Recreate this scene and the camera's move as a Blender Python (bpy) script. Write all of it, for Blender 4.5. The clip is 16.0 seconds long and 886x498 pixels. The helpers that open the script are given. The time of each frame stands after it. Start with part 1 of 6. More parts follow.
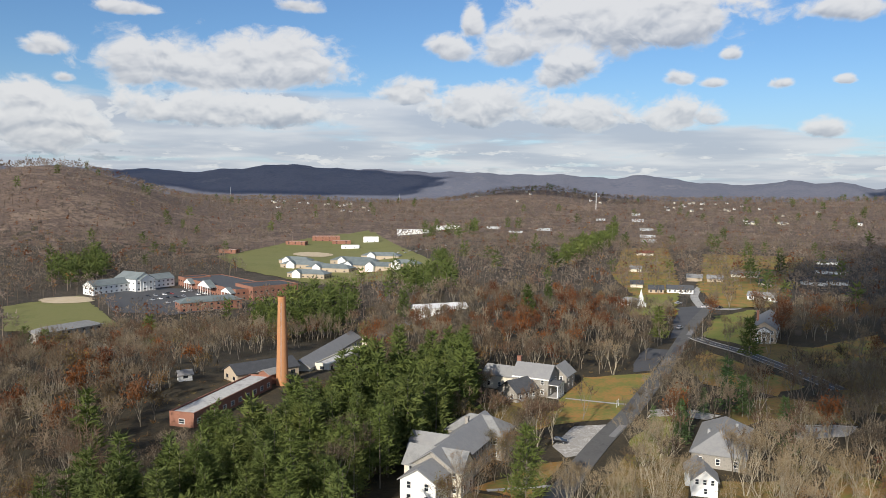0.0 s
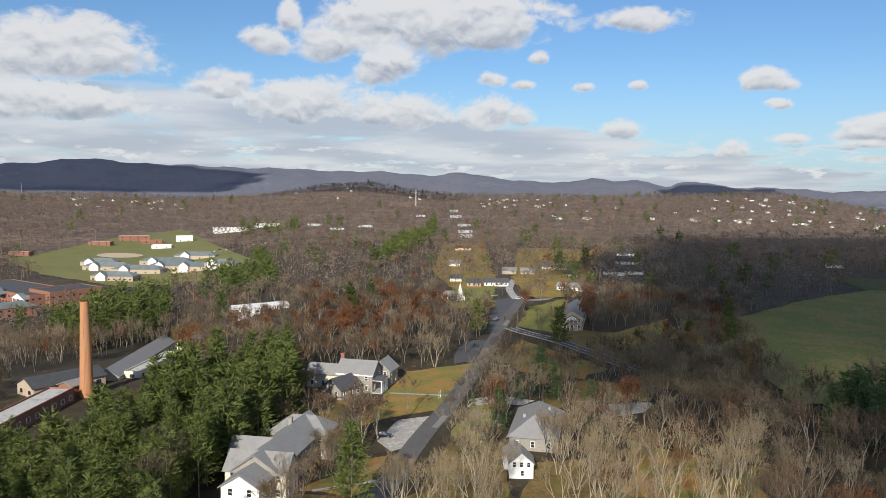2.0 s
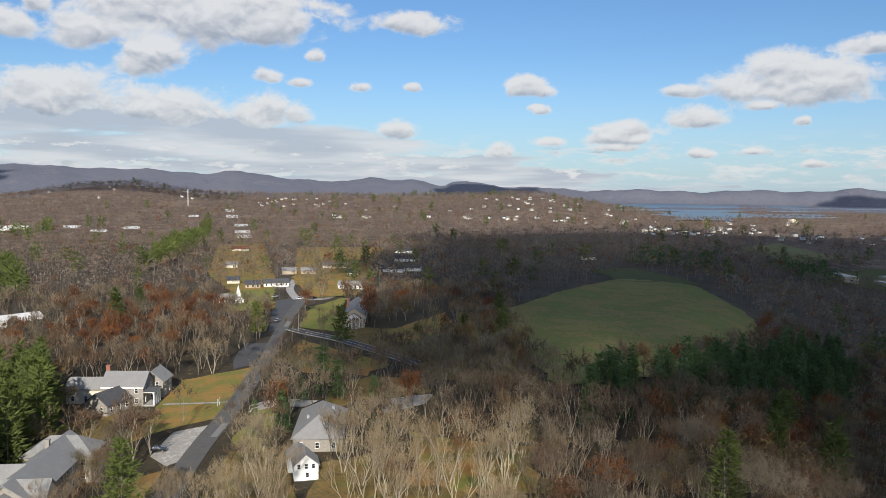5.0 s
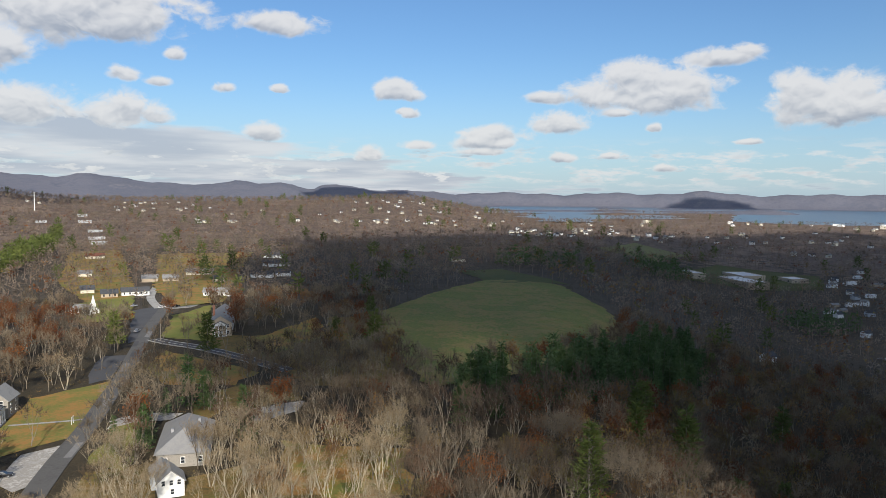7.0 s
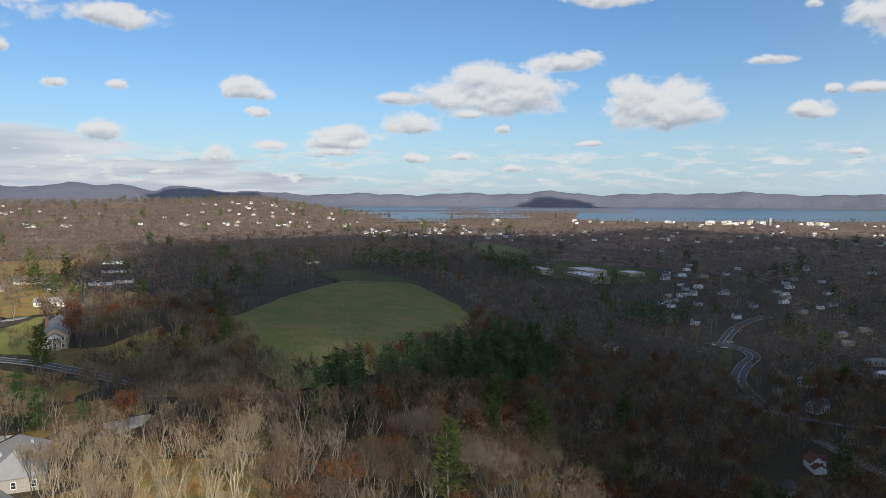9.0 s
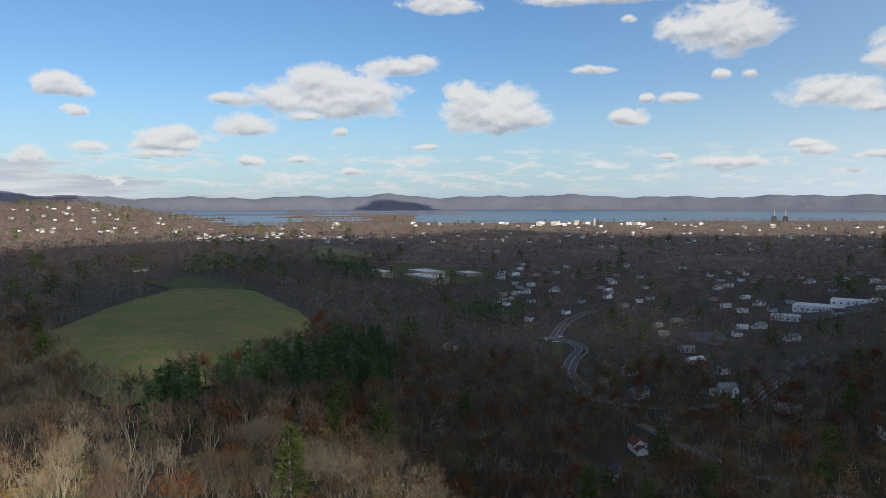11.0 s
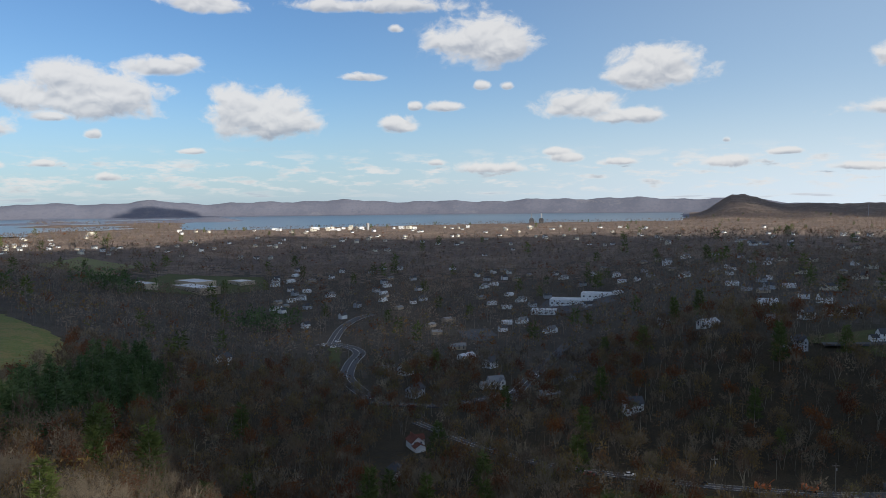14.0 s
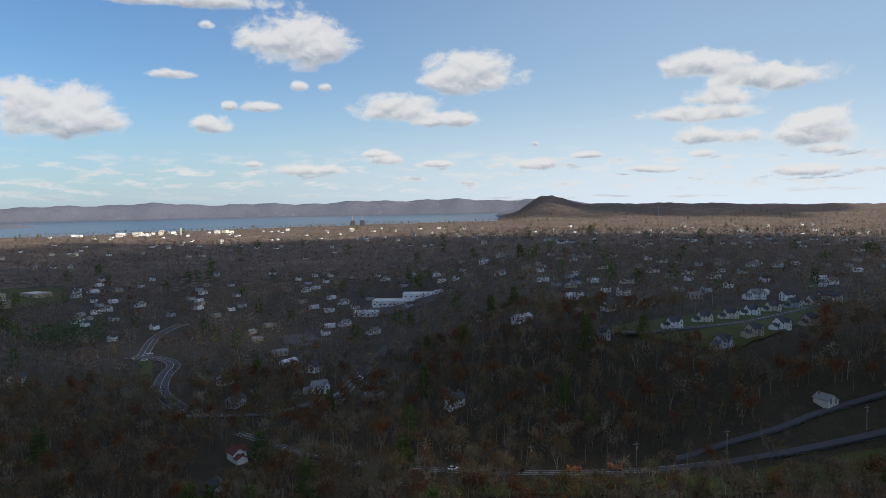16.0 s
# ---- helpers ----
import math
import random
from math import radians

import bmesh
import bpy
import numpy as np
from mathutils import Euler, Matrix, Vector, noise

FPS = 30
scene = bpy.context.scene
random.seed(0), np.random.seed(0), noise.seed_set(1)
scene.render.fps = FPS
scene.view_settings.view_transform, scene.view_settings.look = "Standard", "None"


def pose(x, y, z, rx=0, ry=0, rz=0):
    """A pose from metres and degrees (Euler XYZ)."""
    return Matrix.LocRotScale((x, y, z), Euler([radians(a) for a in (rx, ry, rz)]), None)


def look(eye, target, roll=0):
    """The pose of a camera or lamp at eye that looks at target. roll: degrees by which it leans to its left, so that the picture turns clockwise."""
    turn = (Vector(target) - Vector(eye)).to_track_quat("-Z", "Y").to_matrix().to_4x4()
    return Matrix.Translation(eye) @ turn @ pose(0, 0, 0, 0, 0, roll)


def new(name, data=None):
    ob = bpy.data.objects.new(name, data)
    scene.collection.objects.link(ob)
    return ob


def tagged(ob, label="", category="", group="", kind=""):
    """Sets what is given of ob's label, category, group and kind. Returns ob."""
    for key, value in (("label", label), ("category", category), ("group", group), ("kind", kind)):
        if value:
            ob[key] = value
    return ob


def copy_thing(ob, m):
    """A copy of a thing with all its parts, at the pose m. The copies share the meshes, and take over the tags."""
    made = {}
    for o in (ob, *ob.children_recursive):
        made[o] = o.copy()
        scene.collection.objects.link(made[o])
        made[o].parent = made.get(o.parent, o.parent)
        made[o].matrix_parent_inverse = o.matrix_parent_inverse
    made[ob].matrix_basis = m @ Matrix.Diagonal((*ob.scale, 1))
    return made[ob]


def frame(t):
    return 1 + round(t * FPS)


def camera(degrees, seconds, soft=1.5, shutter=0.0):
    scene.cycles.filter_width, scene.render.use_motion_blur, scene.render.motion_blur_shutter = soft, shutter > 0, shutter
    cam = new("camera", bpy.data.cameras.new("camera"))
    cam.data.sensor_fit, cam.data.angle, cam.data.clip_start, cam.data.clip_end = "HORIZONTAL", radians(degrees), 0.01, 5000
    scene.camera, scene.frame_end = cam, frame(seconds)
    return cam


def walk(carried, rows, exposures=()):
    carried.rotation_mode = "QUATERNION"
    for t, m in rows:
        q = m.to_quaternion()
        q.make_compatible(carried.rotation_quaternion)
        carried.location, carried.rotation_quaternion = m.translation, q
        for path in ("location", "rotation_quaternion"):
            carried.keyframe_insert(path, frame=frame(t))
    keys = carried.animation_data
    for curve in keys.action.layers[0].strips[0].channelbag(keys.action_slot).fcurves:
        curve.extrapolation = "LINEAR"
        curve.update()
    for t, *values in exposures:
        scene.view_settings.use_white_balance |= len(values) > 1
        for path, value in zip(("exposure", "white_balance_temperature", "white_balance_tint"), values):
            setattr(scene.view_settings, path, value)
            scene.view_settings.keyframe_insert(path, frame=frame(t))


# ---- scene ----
cam = camera(60.0, 16.0, soft=0.5)
PATH = [
    (0.0, pose(0, 0, 68, 85.58, -0.47, 0.17)),
    (0.5, pose(0, 0, 68, 85.55, -0.52, -1.20)),
    (1.0, pose(0, 0, 68, 85.51, -0.53, -4.91)),
    (1.5, pose(0, 0, 68, 85.49, -0.54, -9.72)),
    (2.0, pose(0, 0, 68, 85.46, -0.56, -13.11)),
    (2.5, pose(0, 0, 68, 85.45, -0.60, -16.65)),
    (3.0, pose(0, 0, 68, 85.41, -0.64, -19.50)),
    (3.5, pose(0, 0, 68, 85.41, -0.70, -21.81)),
    (4.0, pose(0, 0, 68, 85.45, -0.68, -24.56)),
    (6.5, pose(0, 0, 68, 85.78, -0.59, -36.23)),
    (7.0, pose(0, 0, 68, 85.88, -0.53, -39.09)),
    (7.5, pose(0, 0, 68, 85.92, -0.44, -42.47)),
    (8.0, pose(0, 0, 68, 85.92, -0.36, -44.67)),
    (8.5, pose(0, 0, 68, 85.93, -0.27, -46.90)),
    (9.0, pose(0, 0, 68, 85.99, -0.18, -49.92)),
    (9.5, pose(0, 0, 68, 86.03, -0.12, -53.55)),
    (12.0, pose(0, 0, 68, 86.35, 0.21, -66.18)),
    (12.5, pose(0, 0, 68, 86.40, 0.26, -68.47)),
    (13.0, pose(0, 0, 68, 86.45, 0.35, -71.19)),
    (13.5, pose(0, 0, 68, 86.48, 0.46, -74.63)),
    (14.0, pose(0, 0, 68, 86.52, 0.58, -78.62)),
    (14.5, pose(0, 0, 68, 86.52, 0.70, -81.95)),
    (15.0, pose(0, 0, 68, 86.52, 0.78, -85.48)),
    (15.5, pose(0, 0, 68, 86.50, 0.87, -88.99)),
    (16.0, pose(0, 0, 68, 86.51, 0.97, -91.94)),
]
walk(cam, PATH)
# ---- sky with its clouds, and the sun ----
SUN_AZ, SUN_EL = 206.0, 27.0
world = bpy.data.worlds.new("sky")
scene.world = world
world.use_nodes = True
wt = world.node_tree
wt.nodes.clear()


def wire(tree, a, b):
    tree.links.new(a, b)


class Sums:
    """Arithmetic in a node tree, written as plain calls."""

    def __init__(self, tree):
        self.tree = tree

    def __call__(self, op, *args, clamp=False):
        n = self.tree.nodes.new("ShaderNodeMath")
        n.operation, n.use_clamp = op, clamp
        for i, a in enumerate(args):
            if isinstance(a, (int, float)):
                n.inputs[i].default_value = a
            else:
                self.tree.links.new(a, n.inputs[i])
        return n.outputs[0]

    def step(self, lo, hi, v):
        n = self.tree.nodes.new("ShaderNodeMapRange")
        n.interpolation_type = "SMOOTHSTEP"
        n.inputs["From Min"].default_value, n.inputs["From Max"].default_value = lo, hi
        self.tree.links.new(v, n.inputs["Value"])
        return n.outputs[0]

    def noise(self, vec, scale, detail=4, rough=0.55):
        n = self.tree.nodes.new("ShaderNodeTexNoise")
        n.inputs["Scale"].default_value, n.inputs["Detail"].default_value = scale, detail
        n.inputs["Roughness"].default_value = rough
        self.tree.links.new(vec, n.inputs["Vector"])
        return n.outputs["Fac"]

    def xyz(self, x, y, z=0.0):
        n = self.tree.nodes.new("ShaderNodeCombineXYZ")
        for i, a in enumerate((x, y, z)):
            if isinstance(a, (int, float)):
                n.inputs[i].default_value = a
            else:
                self.tree.links.new(a, n.inputs[i])
        return n.outputs[0]

    def mix(self, fac, a, b, blend="MIX"):
        n = self.tree.nodes.new("ShaderNodeMix")
        n.data_type, n.blend_type = "RGBA", blend
        for sock, v in ((n.inputs[0], fac), (n.inputs[6], a), (n.inputs[7], b)):
            if isinstance(v, (int, float)):
                sock.default_value = v
            elif isinstance(v, tuple):
                sock.default_value = (*v, 1)
            else:
                self.tree.links.new(v, sock)
        return n.outputs[2]


q = Sums(wt)
sky = wt.nodes.new("ShaderNodeTexSky")
sky.sky_type, sky.sun_disc = "NISHITA", False
sky.sun_elevation, sky.sun_rotation = radians(SUN_EL), radians(SUN_AZ)
sky.altitude, sky.air_density, sky.dust_density, sky.ozone_density = 100, 1.0, 0.6, 1.6
coord = wt.nodes.new("ShaderNodeTexCoord")
split = wt.nodes.new("ShaderNodeSeparateXYZ")
wire(wt, coord.outputs["Generated"], split.inputs[0])
az = q("MULTIPLY", q("ARCTAN2", split.outputs[0], split.outputs[1]), 57.2958)
el = q("MULTIPLY", q("ARCSINE", split.outputs[2]), 57.2958)
flat = q.xyz(az, q("MULTIPLY", el, 1.4))
stir = q.noise(flat, 0.35, 3, 0.5)
plane = q.xyz(q("ADD", az, q("MULTIPLY", stir, 2.4)), q("ADD", q("MULTIPLY", el, 1.4), q("MULTIPLY", stir, 1.6)))
lump = q.noise(plane, 0.40, 6, 0.55)
raised = q.xyz(q("ADD", az, q("MULTIPLY", stir, 2.4)), q("ADD", q("MULTIPLY", q("ADD", el, 0.42), 1.4), q("MULTIPLY", stir, 1.6)))
relief = q("SUBTRACT", q.noise(plane, 0.40, 3, 0.5), q.noise(raised, 0.40, 3, 0.5))
fine = q.noise(plane, 1.7, 5, 0.62)
ragged = q("ADD", q("MULTIPLY", q("SUBTRACT", lump, 0.5), 2.0), q("MULTIPLY", q("SUBTRACT", fine, 0.5), 0.45))
CLOUDS = []  # azimuth, elevation, half width, half height, in degrees


def cumulus(*four):
    CLOUDS.append(four)


for four in ((-15.8, 8.9, 10.2, 2.5), (-11.9, 9.8, 4.3, 2.1), (-19.6, 9.0, 5.2, 1.6), (-15.8, 5.8, 10.2, 1.9), (12.2, 12.4, 10.2, 3.1), (16.0, 12.8, 5.2, 2.9),
             (4.5, 10.5, 2.9, 1.7), (8.7, 9.4, 2.6, 2.3), (0.4, 10.5, 2.1, 1.2), (2.0, 12.4, 1.1, 2.1), (16.5, 5.7, 2.9, 1.7), (10.3, 5.8, 5.0, 1.7),
             (26.2, 4.3, 1.9, 1.1), (19.9, 9.6, 0.8, 0.7), (16.8, 8.1, 1.2, 0.7), (18.8, 7.6, 1.1, 0.5), (23.4, 7.4, 1.0, 0.5), (-2.9, 7.3, 2.9, 1.4),
             (2.9, 6.4, 5.3, 2.2), (-28.0, 4.6, 6.1, 2.7)):
    cumulus(*four)
for four in ((-28.9, 6.2, 2.8, 1.5), (-27.2, 9.3, 1.7, 0.9), (-26.1, 7.3, 0.9, 0.5), (-22.2, 12.1, 2.6, 0.6), (-10.7, 13.0, 1.9, 0.7), (27.0, 12.1, 3.4, 1.1),
             (33.5, 3.0, 1.2, 0.8), (35.8, 7.4, 1.7, 0.8), (42.0, 3.9, 2.9, 0.8), (36.6, 5.9, 0.7, 0.5), (27.1, 7.5, 0.7, 0.4), (53.8, 7.7, 5.9, 2.2),
             (55.7, 7.9, 3.3, 1.6), (52.9, 8.6, 2.6, 1.5), (46.6, 7.1, 2.0, 0.6), (58.8, 9.6, 2.9, 0.9), (60.1, 10.0, 1.6, 0.8), (65.7, 6.7, 4.3, 2.5),
             (64.1, 7.6, 1.9, 1.6), (42.7, 4.5, 3.1, 0.8)):
    cumulus(*four)
for four in ((47.5, 5.3, 2.3, 1.1), (51.8, 6.0, 1.3, 0.4), (35.5, 7.9, 1.6, 0.7), (37.3, 3.7, 1.4, 0.6), (36.2, 6.1, 0.9, 0.4), (47.9, 2.8, 1.1, 0.5),
             (51.4, 2.9, 0.9, 0.4), (55.3, 2.0, 1.0, 0.4), (54.3, 4.9, 0.7, 0.4), (60.6, 3.8, 1.2, 0.3), (41.9, 3.2, 2.1, 0.4), (81.6, 12.0, 4.6, 2.4),
             (82.6, 12.6, 2.8, 1.4), (94.0, 9.6, 4.3, 2.0), (94.3, 10.3, 2.4, 1.4), (88.7, 7.1, 3.8, 1.2), (90.2, 7.5, 2.0, 0.8), (92.2, 6.3, 2.6, 0.9),
             (75.6, 5.9, 1.5, 0.8), (78.9, 7.1, 1.5, 0.5)):
    cumulus(*four)
for four in ((76.6, 7.1, 0.6, 0.4), (81.5, 8.6, 0.7, 0.5), (83.4, 8.5, 0.6, 0.4), (73.3, 9.2, 1.9, 0.4), (73.5, 14.2, 6.9, 0.7), (61.8, 14.0, 3.3, 0.9),
             (75.2, 12.6, 0.7, 0.4), (87.9, 3.3, 1.4, 0.5), (91.5, 2.9, 1.6, 0.4), (82.3, 2.6, 2.8, 0.7), (78.1, 3.0, 0.9, 0.4), (110.8, 9.4, 3.5, 1.3),
             (114.6, 8.3, 5.0, 1.2), (111.9, 7.2, 2.6, 1.1), (110.4, 6.0, 4.7, 0.8), (111.2, 4.4, 3.5, 0.8), (110.6, 3.2, 1.0, 0.4), (117.8, 4.7, 3.1, 1.8),
             (118.3, 3.2, 1.7, 0.5), (99.0, 2.8, 2.4, 0.6)):
    cumulus(*four)
for four in ((107.1, 2.2, 2.6, 0.4), (98.8, 4.2, 0.4, 0.3), (102.7, 3.3, 1.2, 0.3), (116.7, 1.9, 2.8, 0.6), (87.2, 3.7, 1.3, 0.4)):
    cumulus(*four)
best, weight, total = None, None, None
for a0, e0, wa, we in CLOUDS:
    dx = q("DIVIDE", q("SUBTRACT", az, a0), wa)
    dy = q("DIVIDE", q("SUBTRACT", el, e0 - 0.25 * we), we)
    low = q("MAXIMUM", dy, q("MULTIPLY", dy, -1.5))
    near = q("SUBTRACT", 1.0, q("POWER", q("ADD", q("POWER", q("ABSOLUTE", dx), 2.2), q("MULTIPLY", low, low)), 0.5))
    near = q("MULTIPLY", near, min(1.0, 0.75 + 0.12 * we))
    pull = q("POWER", q("MAXIMUM", q("ADD", near, 0.5), 0.0), 4.0)
    if best is None:
        best, weight, total = near, pull, q("MULTIPLY", pull, dy)
    else:
        weight, total = q("ADD", weight, pull), q("MULTIPLY_ADD", pull, dy, total)
        best = q("SMOOTH_MAX", best, near, 0.25)
body = q("DIVIDE", total, q("ADD", weight, 0.0001))
shape = q("ADD", best, q("MULTIPLY", ragged, 0.8))
cover = q("MULTIPLY", q.step(-0.06, 0.40, shape), 0.97)
# a broken deck of stratocumulus, laid flat overhead so that its rows close up towards the horizon
drop = q("ADD", q("MAXIMUM", split.outputs[2], 0.0), 0.075)
level = q.xyz(q("DIVIDE", split.outputs[0], drop), q("DIVIDE", split.outputs[1], drop), 3.0)
deck = q.noise(level, 0.85, 6, 0.52)
deck_top = q("MAXIMUM", q("SUBTRACT", 8.4, q("MULTIPLY", q("MAXIMUM", q("SUBTRACT", az, 3.0), 0.0), 0.14)), 2.6)
under = q("SUBTRACT", 1.0, q.step(-2.6, 1.2, q("SUBTRACT", el, deck_top)))
deck_band = q("MULTIPLY", under, q("SUBTRACT", 1.0, q("MULTIPLY", q.step(28.0, 56.0, az), 0.34)))
deck_cover = q("MULTIPLY", q.step(0.0, 0.2, q("SUBTRACT", q("MULTIPLY", deck_band, 0.74), deck)), 0.9)
deck_tone = q.step(0.32, 0.62, q.noise(level, 0.7, 4, 0.5))
# scattered flakes low over the horizon
flakes = q.noise(q.xyz(az, q("MULTIPLY", el, 4.0), 7.0), 0.40, 6, 0.62)
band = q("MULTIPLY", q.step(0.2, 1.2, el), q("SUBTRACT", 1.0, q.step(2.4, 4.4, el)))
cover = q("MAXIMUM", cover, q("MULTIPLY", q.step(0.48, 0.66, flakes), q("MULTIPLY", band, 0.85)))
# over and behind the view the broken cloud goes on
rest = q("MULTIPLY", q.step(0.46, 0.65, q.noise(coord.outputs["Generated"], 5.0, 6, 0.6)), q.step(16.0, 24.0, el))
cover = q("MAXIMUM", cover, rest)
lit = q.step(-1.0, 0.30, q("ADD", body, q("ADD", q("MULTIPLY", relief, 2.6), q("MULTIPLY", q("SUBTRACT", 0.75, cover), 0.7))))
cloud_tone = q.mix(lit, (4.3, 4.75, 5.6), (9.5, 9.45, 9.45))
deck_colour = q.mix(deck_tone, (8.7, 8.8, 9.1), (5.7, 6.15, 7.1))
cloud_tone = q.mix(q.step(0.1, 0.6, q("SUBTRACT", deck_cover, cover)), cloud_tone, deck_colour)
cover = q("MAXIMUM", cover, deck_cover)
haze = q("POWER", q("SUBTRACT", 1.0, q.step(-1.0, 13.0, el)), 2.0)
clear = q.mix(1.0, sky.outputs[0], (0.80, 1.09, 1.41), "MULTIPLY")
sunward = q.step(62.0, 116.0, az)
clear = q.mix(q("MULTIPLY", haze, q("MULTIPLY_ADD", sunward, 0.38, 0.55)), clear, q.mix(sunward, (6.3, 7.9, 9.8), (10.2, 11.0, 11.8)))
clear = q.mix(q("MULTIPLY", q("MULTIPLY", sunward, 0.42), q("SUBTRACT", 1.0, q.step(8.0, 34.0, el))), clear, (7.6, 9.6, 11.6))
shown = q.mix(q("MULTIPLY", cover, 0.94), clear, cloud_tone)
back = wt.nodes.new("ShaderNodeBackground")
back.inputs["Strength"].default_value = 0.067
wire(wt, shown, back.inputs["Color"])
wire(wt, back.outputs[0], wt.nodes.new("ShaderNodeOutputWorld").inputs["Surface"])

SUNWARD = Vector((math.sin(radians(SUN_AZ)) * math.cos(radians(SUN_EL)), math.cos(radians(SUN_AZ)) * math.cos(radians(SUN_EL)), math.sin(radians(SUN_EL))))
lamp = bpy.data.lights.new("sun", "SUN")
lamp.energy, lamp.angle, lamp.color = 5.0, radians(0.55), (1.0, 0.925, 0.81)
sun = new("sun", lamp)
sun.matrix_world = look(SUNWARD * 400 + Vector((0, 0, 300)), (0, 0, 300))
scene.view_settings.exposure = 0.28
# ---- materials ----
def material(name, colors, scale=0.2, rough=0.9, bump_=0.0, bump_scale=1.0, fine=None, metal=0.0, vary=0.0, attr=False, spec=0.3, thin=0.0):
    """A surface of two to four colours mixed by noise at a coarse and a fine size (in 1/m), varied from thing to thing."""
    m = bpy.data.materials.new(name)
    m.use_nodes = True
    t = m.node_tree
    s = Sums(t)
    bsdf = t.nodes["Principled BSDF"]
    bsdf.inputs["Roughness"].default_value, bsdf.inputs["Metallic"].default_value = rough, metal
    bsdf.inputs["Specular IOR Level"].default_value = spec
    geo = t.nodes.new("ShaderNodeNewGeometry")
    place = geo.outputs["Position"]
    fac = s.noise(place, scale, 5, 0.6)
    if fine:
        fac = s("ADD", s("MULTIPLY", fac, 0.6), s("MULTIPLY", s.noise(place, fine, 4, 0.65), 0.4))
    if attr:
        a = t.nodes.new("ShaderNodeAttribute")
        a.attribute_name = "tint"
        o = t.nodes.new("ShaderNodeObjectInfo")
        pick = s("ADD", a.outputs["Fac"], o.outputs["Random"])
        pick = s("FRACT", pick)
        fac = s("ADD", s("MULTIPLY", s("SUBTRACT", fac, 0.5), 0.5), pick)
    elif vary:
        o = t.nodes.new("ShaderNodeObjectInfo")
        fac = s("ADD", fac, s("MULTIPLY", s("SUBTRACT", o.outputs["Random"], 0.5), vary))
    ramp = t.nodes.new("ShaderNodeValToRGB")
    lo, hi = (0.0, 1.0) if attr else (0.34, 0.66)
    els = ramp.color_ramp.elements
    while len(els) < len(colors):
        els.new(0.5)
    for i, col in enumerate(colors):
        els[i].position = lo + (hi - lo) * i / max(1, len(colors) - 1)
        els[i].color = (*col, 1)
    wire(t, fac, ramp.inputs[0])
    wire(t, ramp.outputs[0], bsdf.inputs["Base Color"])
    if thin:  # light passes on through sprays of twigs and leaves
        glow = t.nodes.new("ShaderNodeBsdfTranslucent")
        both = t.nodes.new("ShaderNodeMixShader")
        both.inputs[0].default_value = thin
        wire(t, ramp.outputs[0], glow.inputs["Color"])
        wire(t, bsdf.outputs[0], both.inputs[1])
        wire(t, glow.outputs[0], both.inputs[2])
        wire(t, both.outputs[0], t.nodes["Material Output"].inputs[0])
    if bump_:
        b = t.nodes.new("ShaderNodeBump")
        b.inputs["Strength"].default_value, b.inputs["Distance"].default_value = 0.7, bump_
        wire(t, s.noise(place, bump_scale, 5, 0.65), b.inputs["Height"])
        wire(t, b.outputs[0], bsdf.inputs["Normal"])
    return m


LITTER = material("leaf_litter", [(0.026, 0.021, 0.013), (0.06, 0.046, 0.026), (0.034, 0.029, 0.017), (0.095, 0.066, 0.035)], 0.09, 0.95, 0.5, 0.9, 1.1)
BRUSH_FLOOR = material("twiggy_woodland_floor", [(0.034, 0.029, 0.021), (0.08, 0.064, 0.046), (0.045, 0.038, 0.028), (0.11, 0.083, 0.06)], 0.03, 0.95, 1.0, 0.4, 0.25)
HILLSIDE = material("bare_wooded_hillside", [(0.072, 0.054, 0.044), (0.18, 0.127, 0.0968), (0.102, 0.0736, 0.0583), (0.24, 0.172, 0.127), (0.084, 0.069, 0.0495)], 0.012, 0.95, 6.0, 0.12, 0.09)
# blue-grey haze of distance is put into this base colour
HAZY_HILLS = material("hazy_blue_far_hills", [(0.0893, 0.101, 0.138), (0.142, 0.145, 0.178), (0.11, 0.119, 0.155), (0.173, 0.171, 0.193)], 0.004, 0.95, 5.0, 0.06, 0.05)
GRASS = material("autumn_grass", [(0.13, 0.155, 0.03), (0.17, 0.18, 0.04), (0.27, 0.18, 0.055)], 0.08, 0.95, 0.12, 1.5, 0.7)
DRY_GRASS = material("dry_grass", [(0.13, 0.155, 0.032), (0.17, 0.165, 0.04), (0.30, 0.17, 0.05), (0.32, 0.15, 0.045)], 0.08, 0.95, 0.12, 1.5, 0.8)
# grass colour darkened to stand in for shade on the lawns using it
SHADED_GRASS = material("shaded_grass", [(0.04, 0.054, 0.014), (0.068, 0.0792, 0.021), (0.088, 0.072, 0.0245)], 0.06, 0.95, 0.15, 1.2, 0.6)
MEADOW = material("meadow_grass", [(0.085, 0.128, 0.028), (0.135, 0.165, 0.036), (0.23, 0.165, 0.058), (0.10, 0.138, 0.03), (0.18, 0.17, 0.046), (0.11, 0.145, 0.032)], 0.035, 0.95, 0.35, 0.7, 0.5)
SPORT = material("mown_grass", [(0.12, 0.135, 0.04), (0.17, 0.165, 0.058), (0.145, 0.155, 0.048)], 0.02, 0.95, 0.05, 1.0, 0.3)
SAND = material("infield_sand", [(0.45, 0.36, 0.24), (0.52, 0.43, 0.30)], 0.2, 0.95)
ASPHALT = material("old_asphalt", [(0.07, 0.068, 0.067), (0.115, 0.112, 0.108), (0.09, 0.087, 0.085)], 0.12, 0.9, 0.02, 6, 1.4)
ASPHALT_PALE = material("worn_pale_asphalt", [(0.17, 0.168, 0.165), (0.24, 0.235, 0.23)], 0.3, 0.9, 0.02, 6, 1.4)
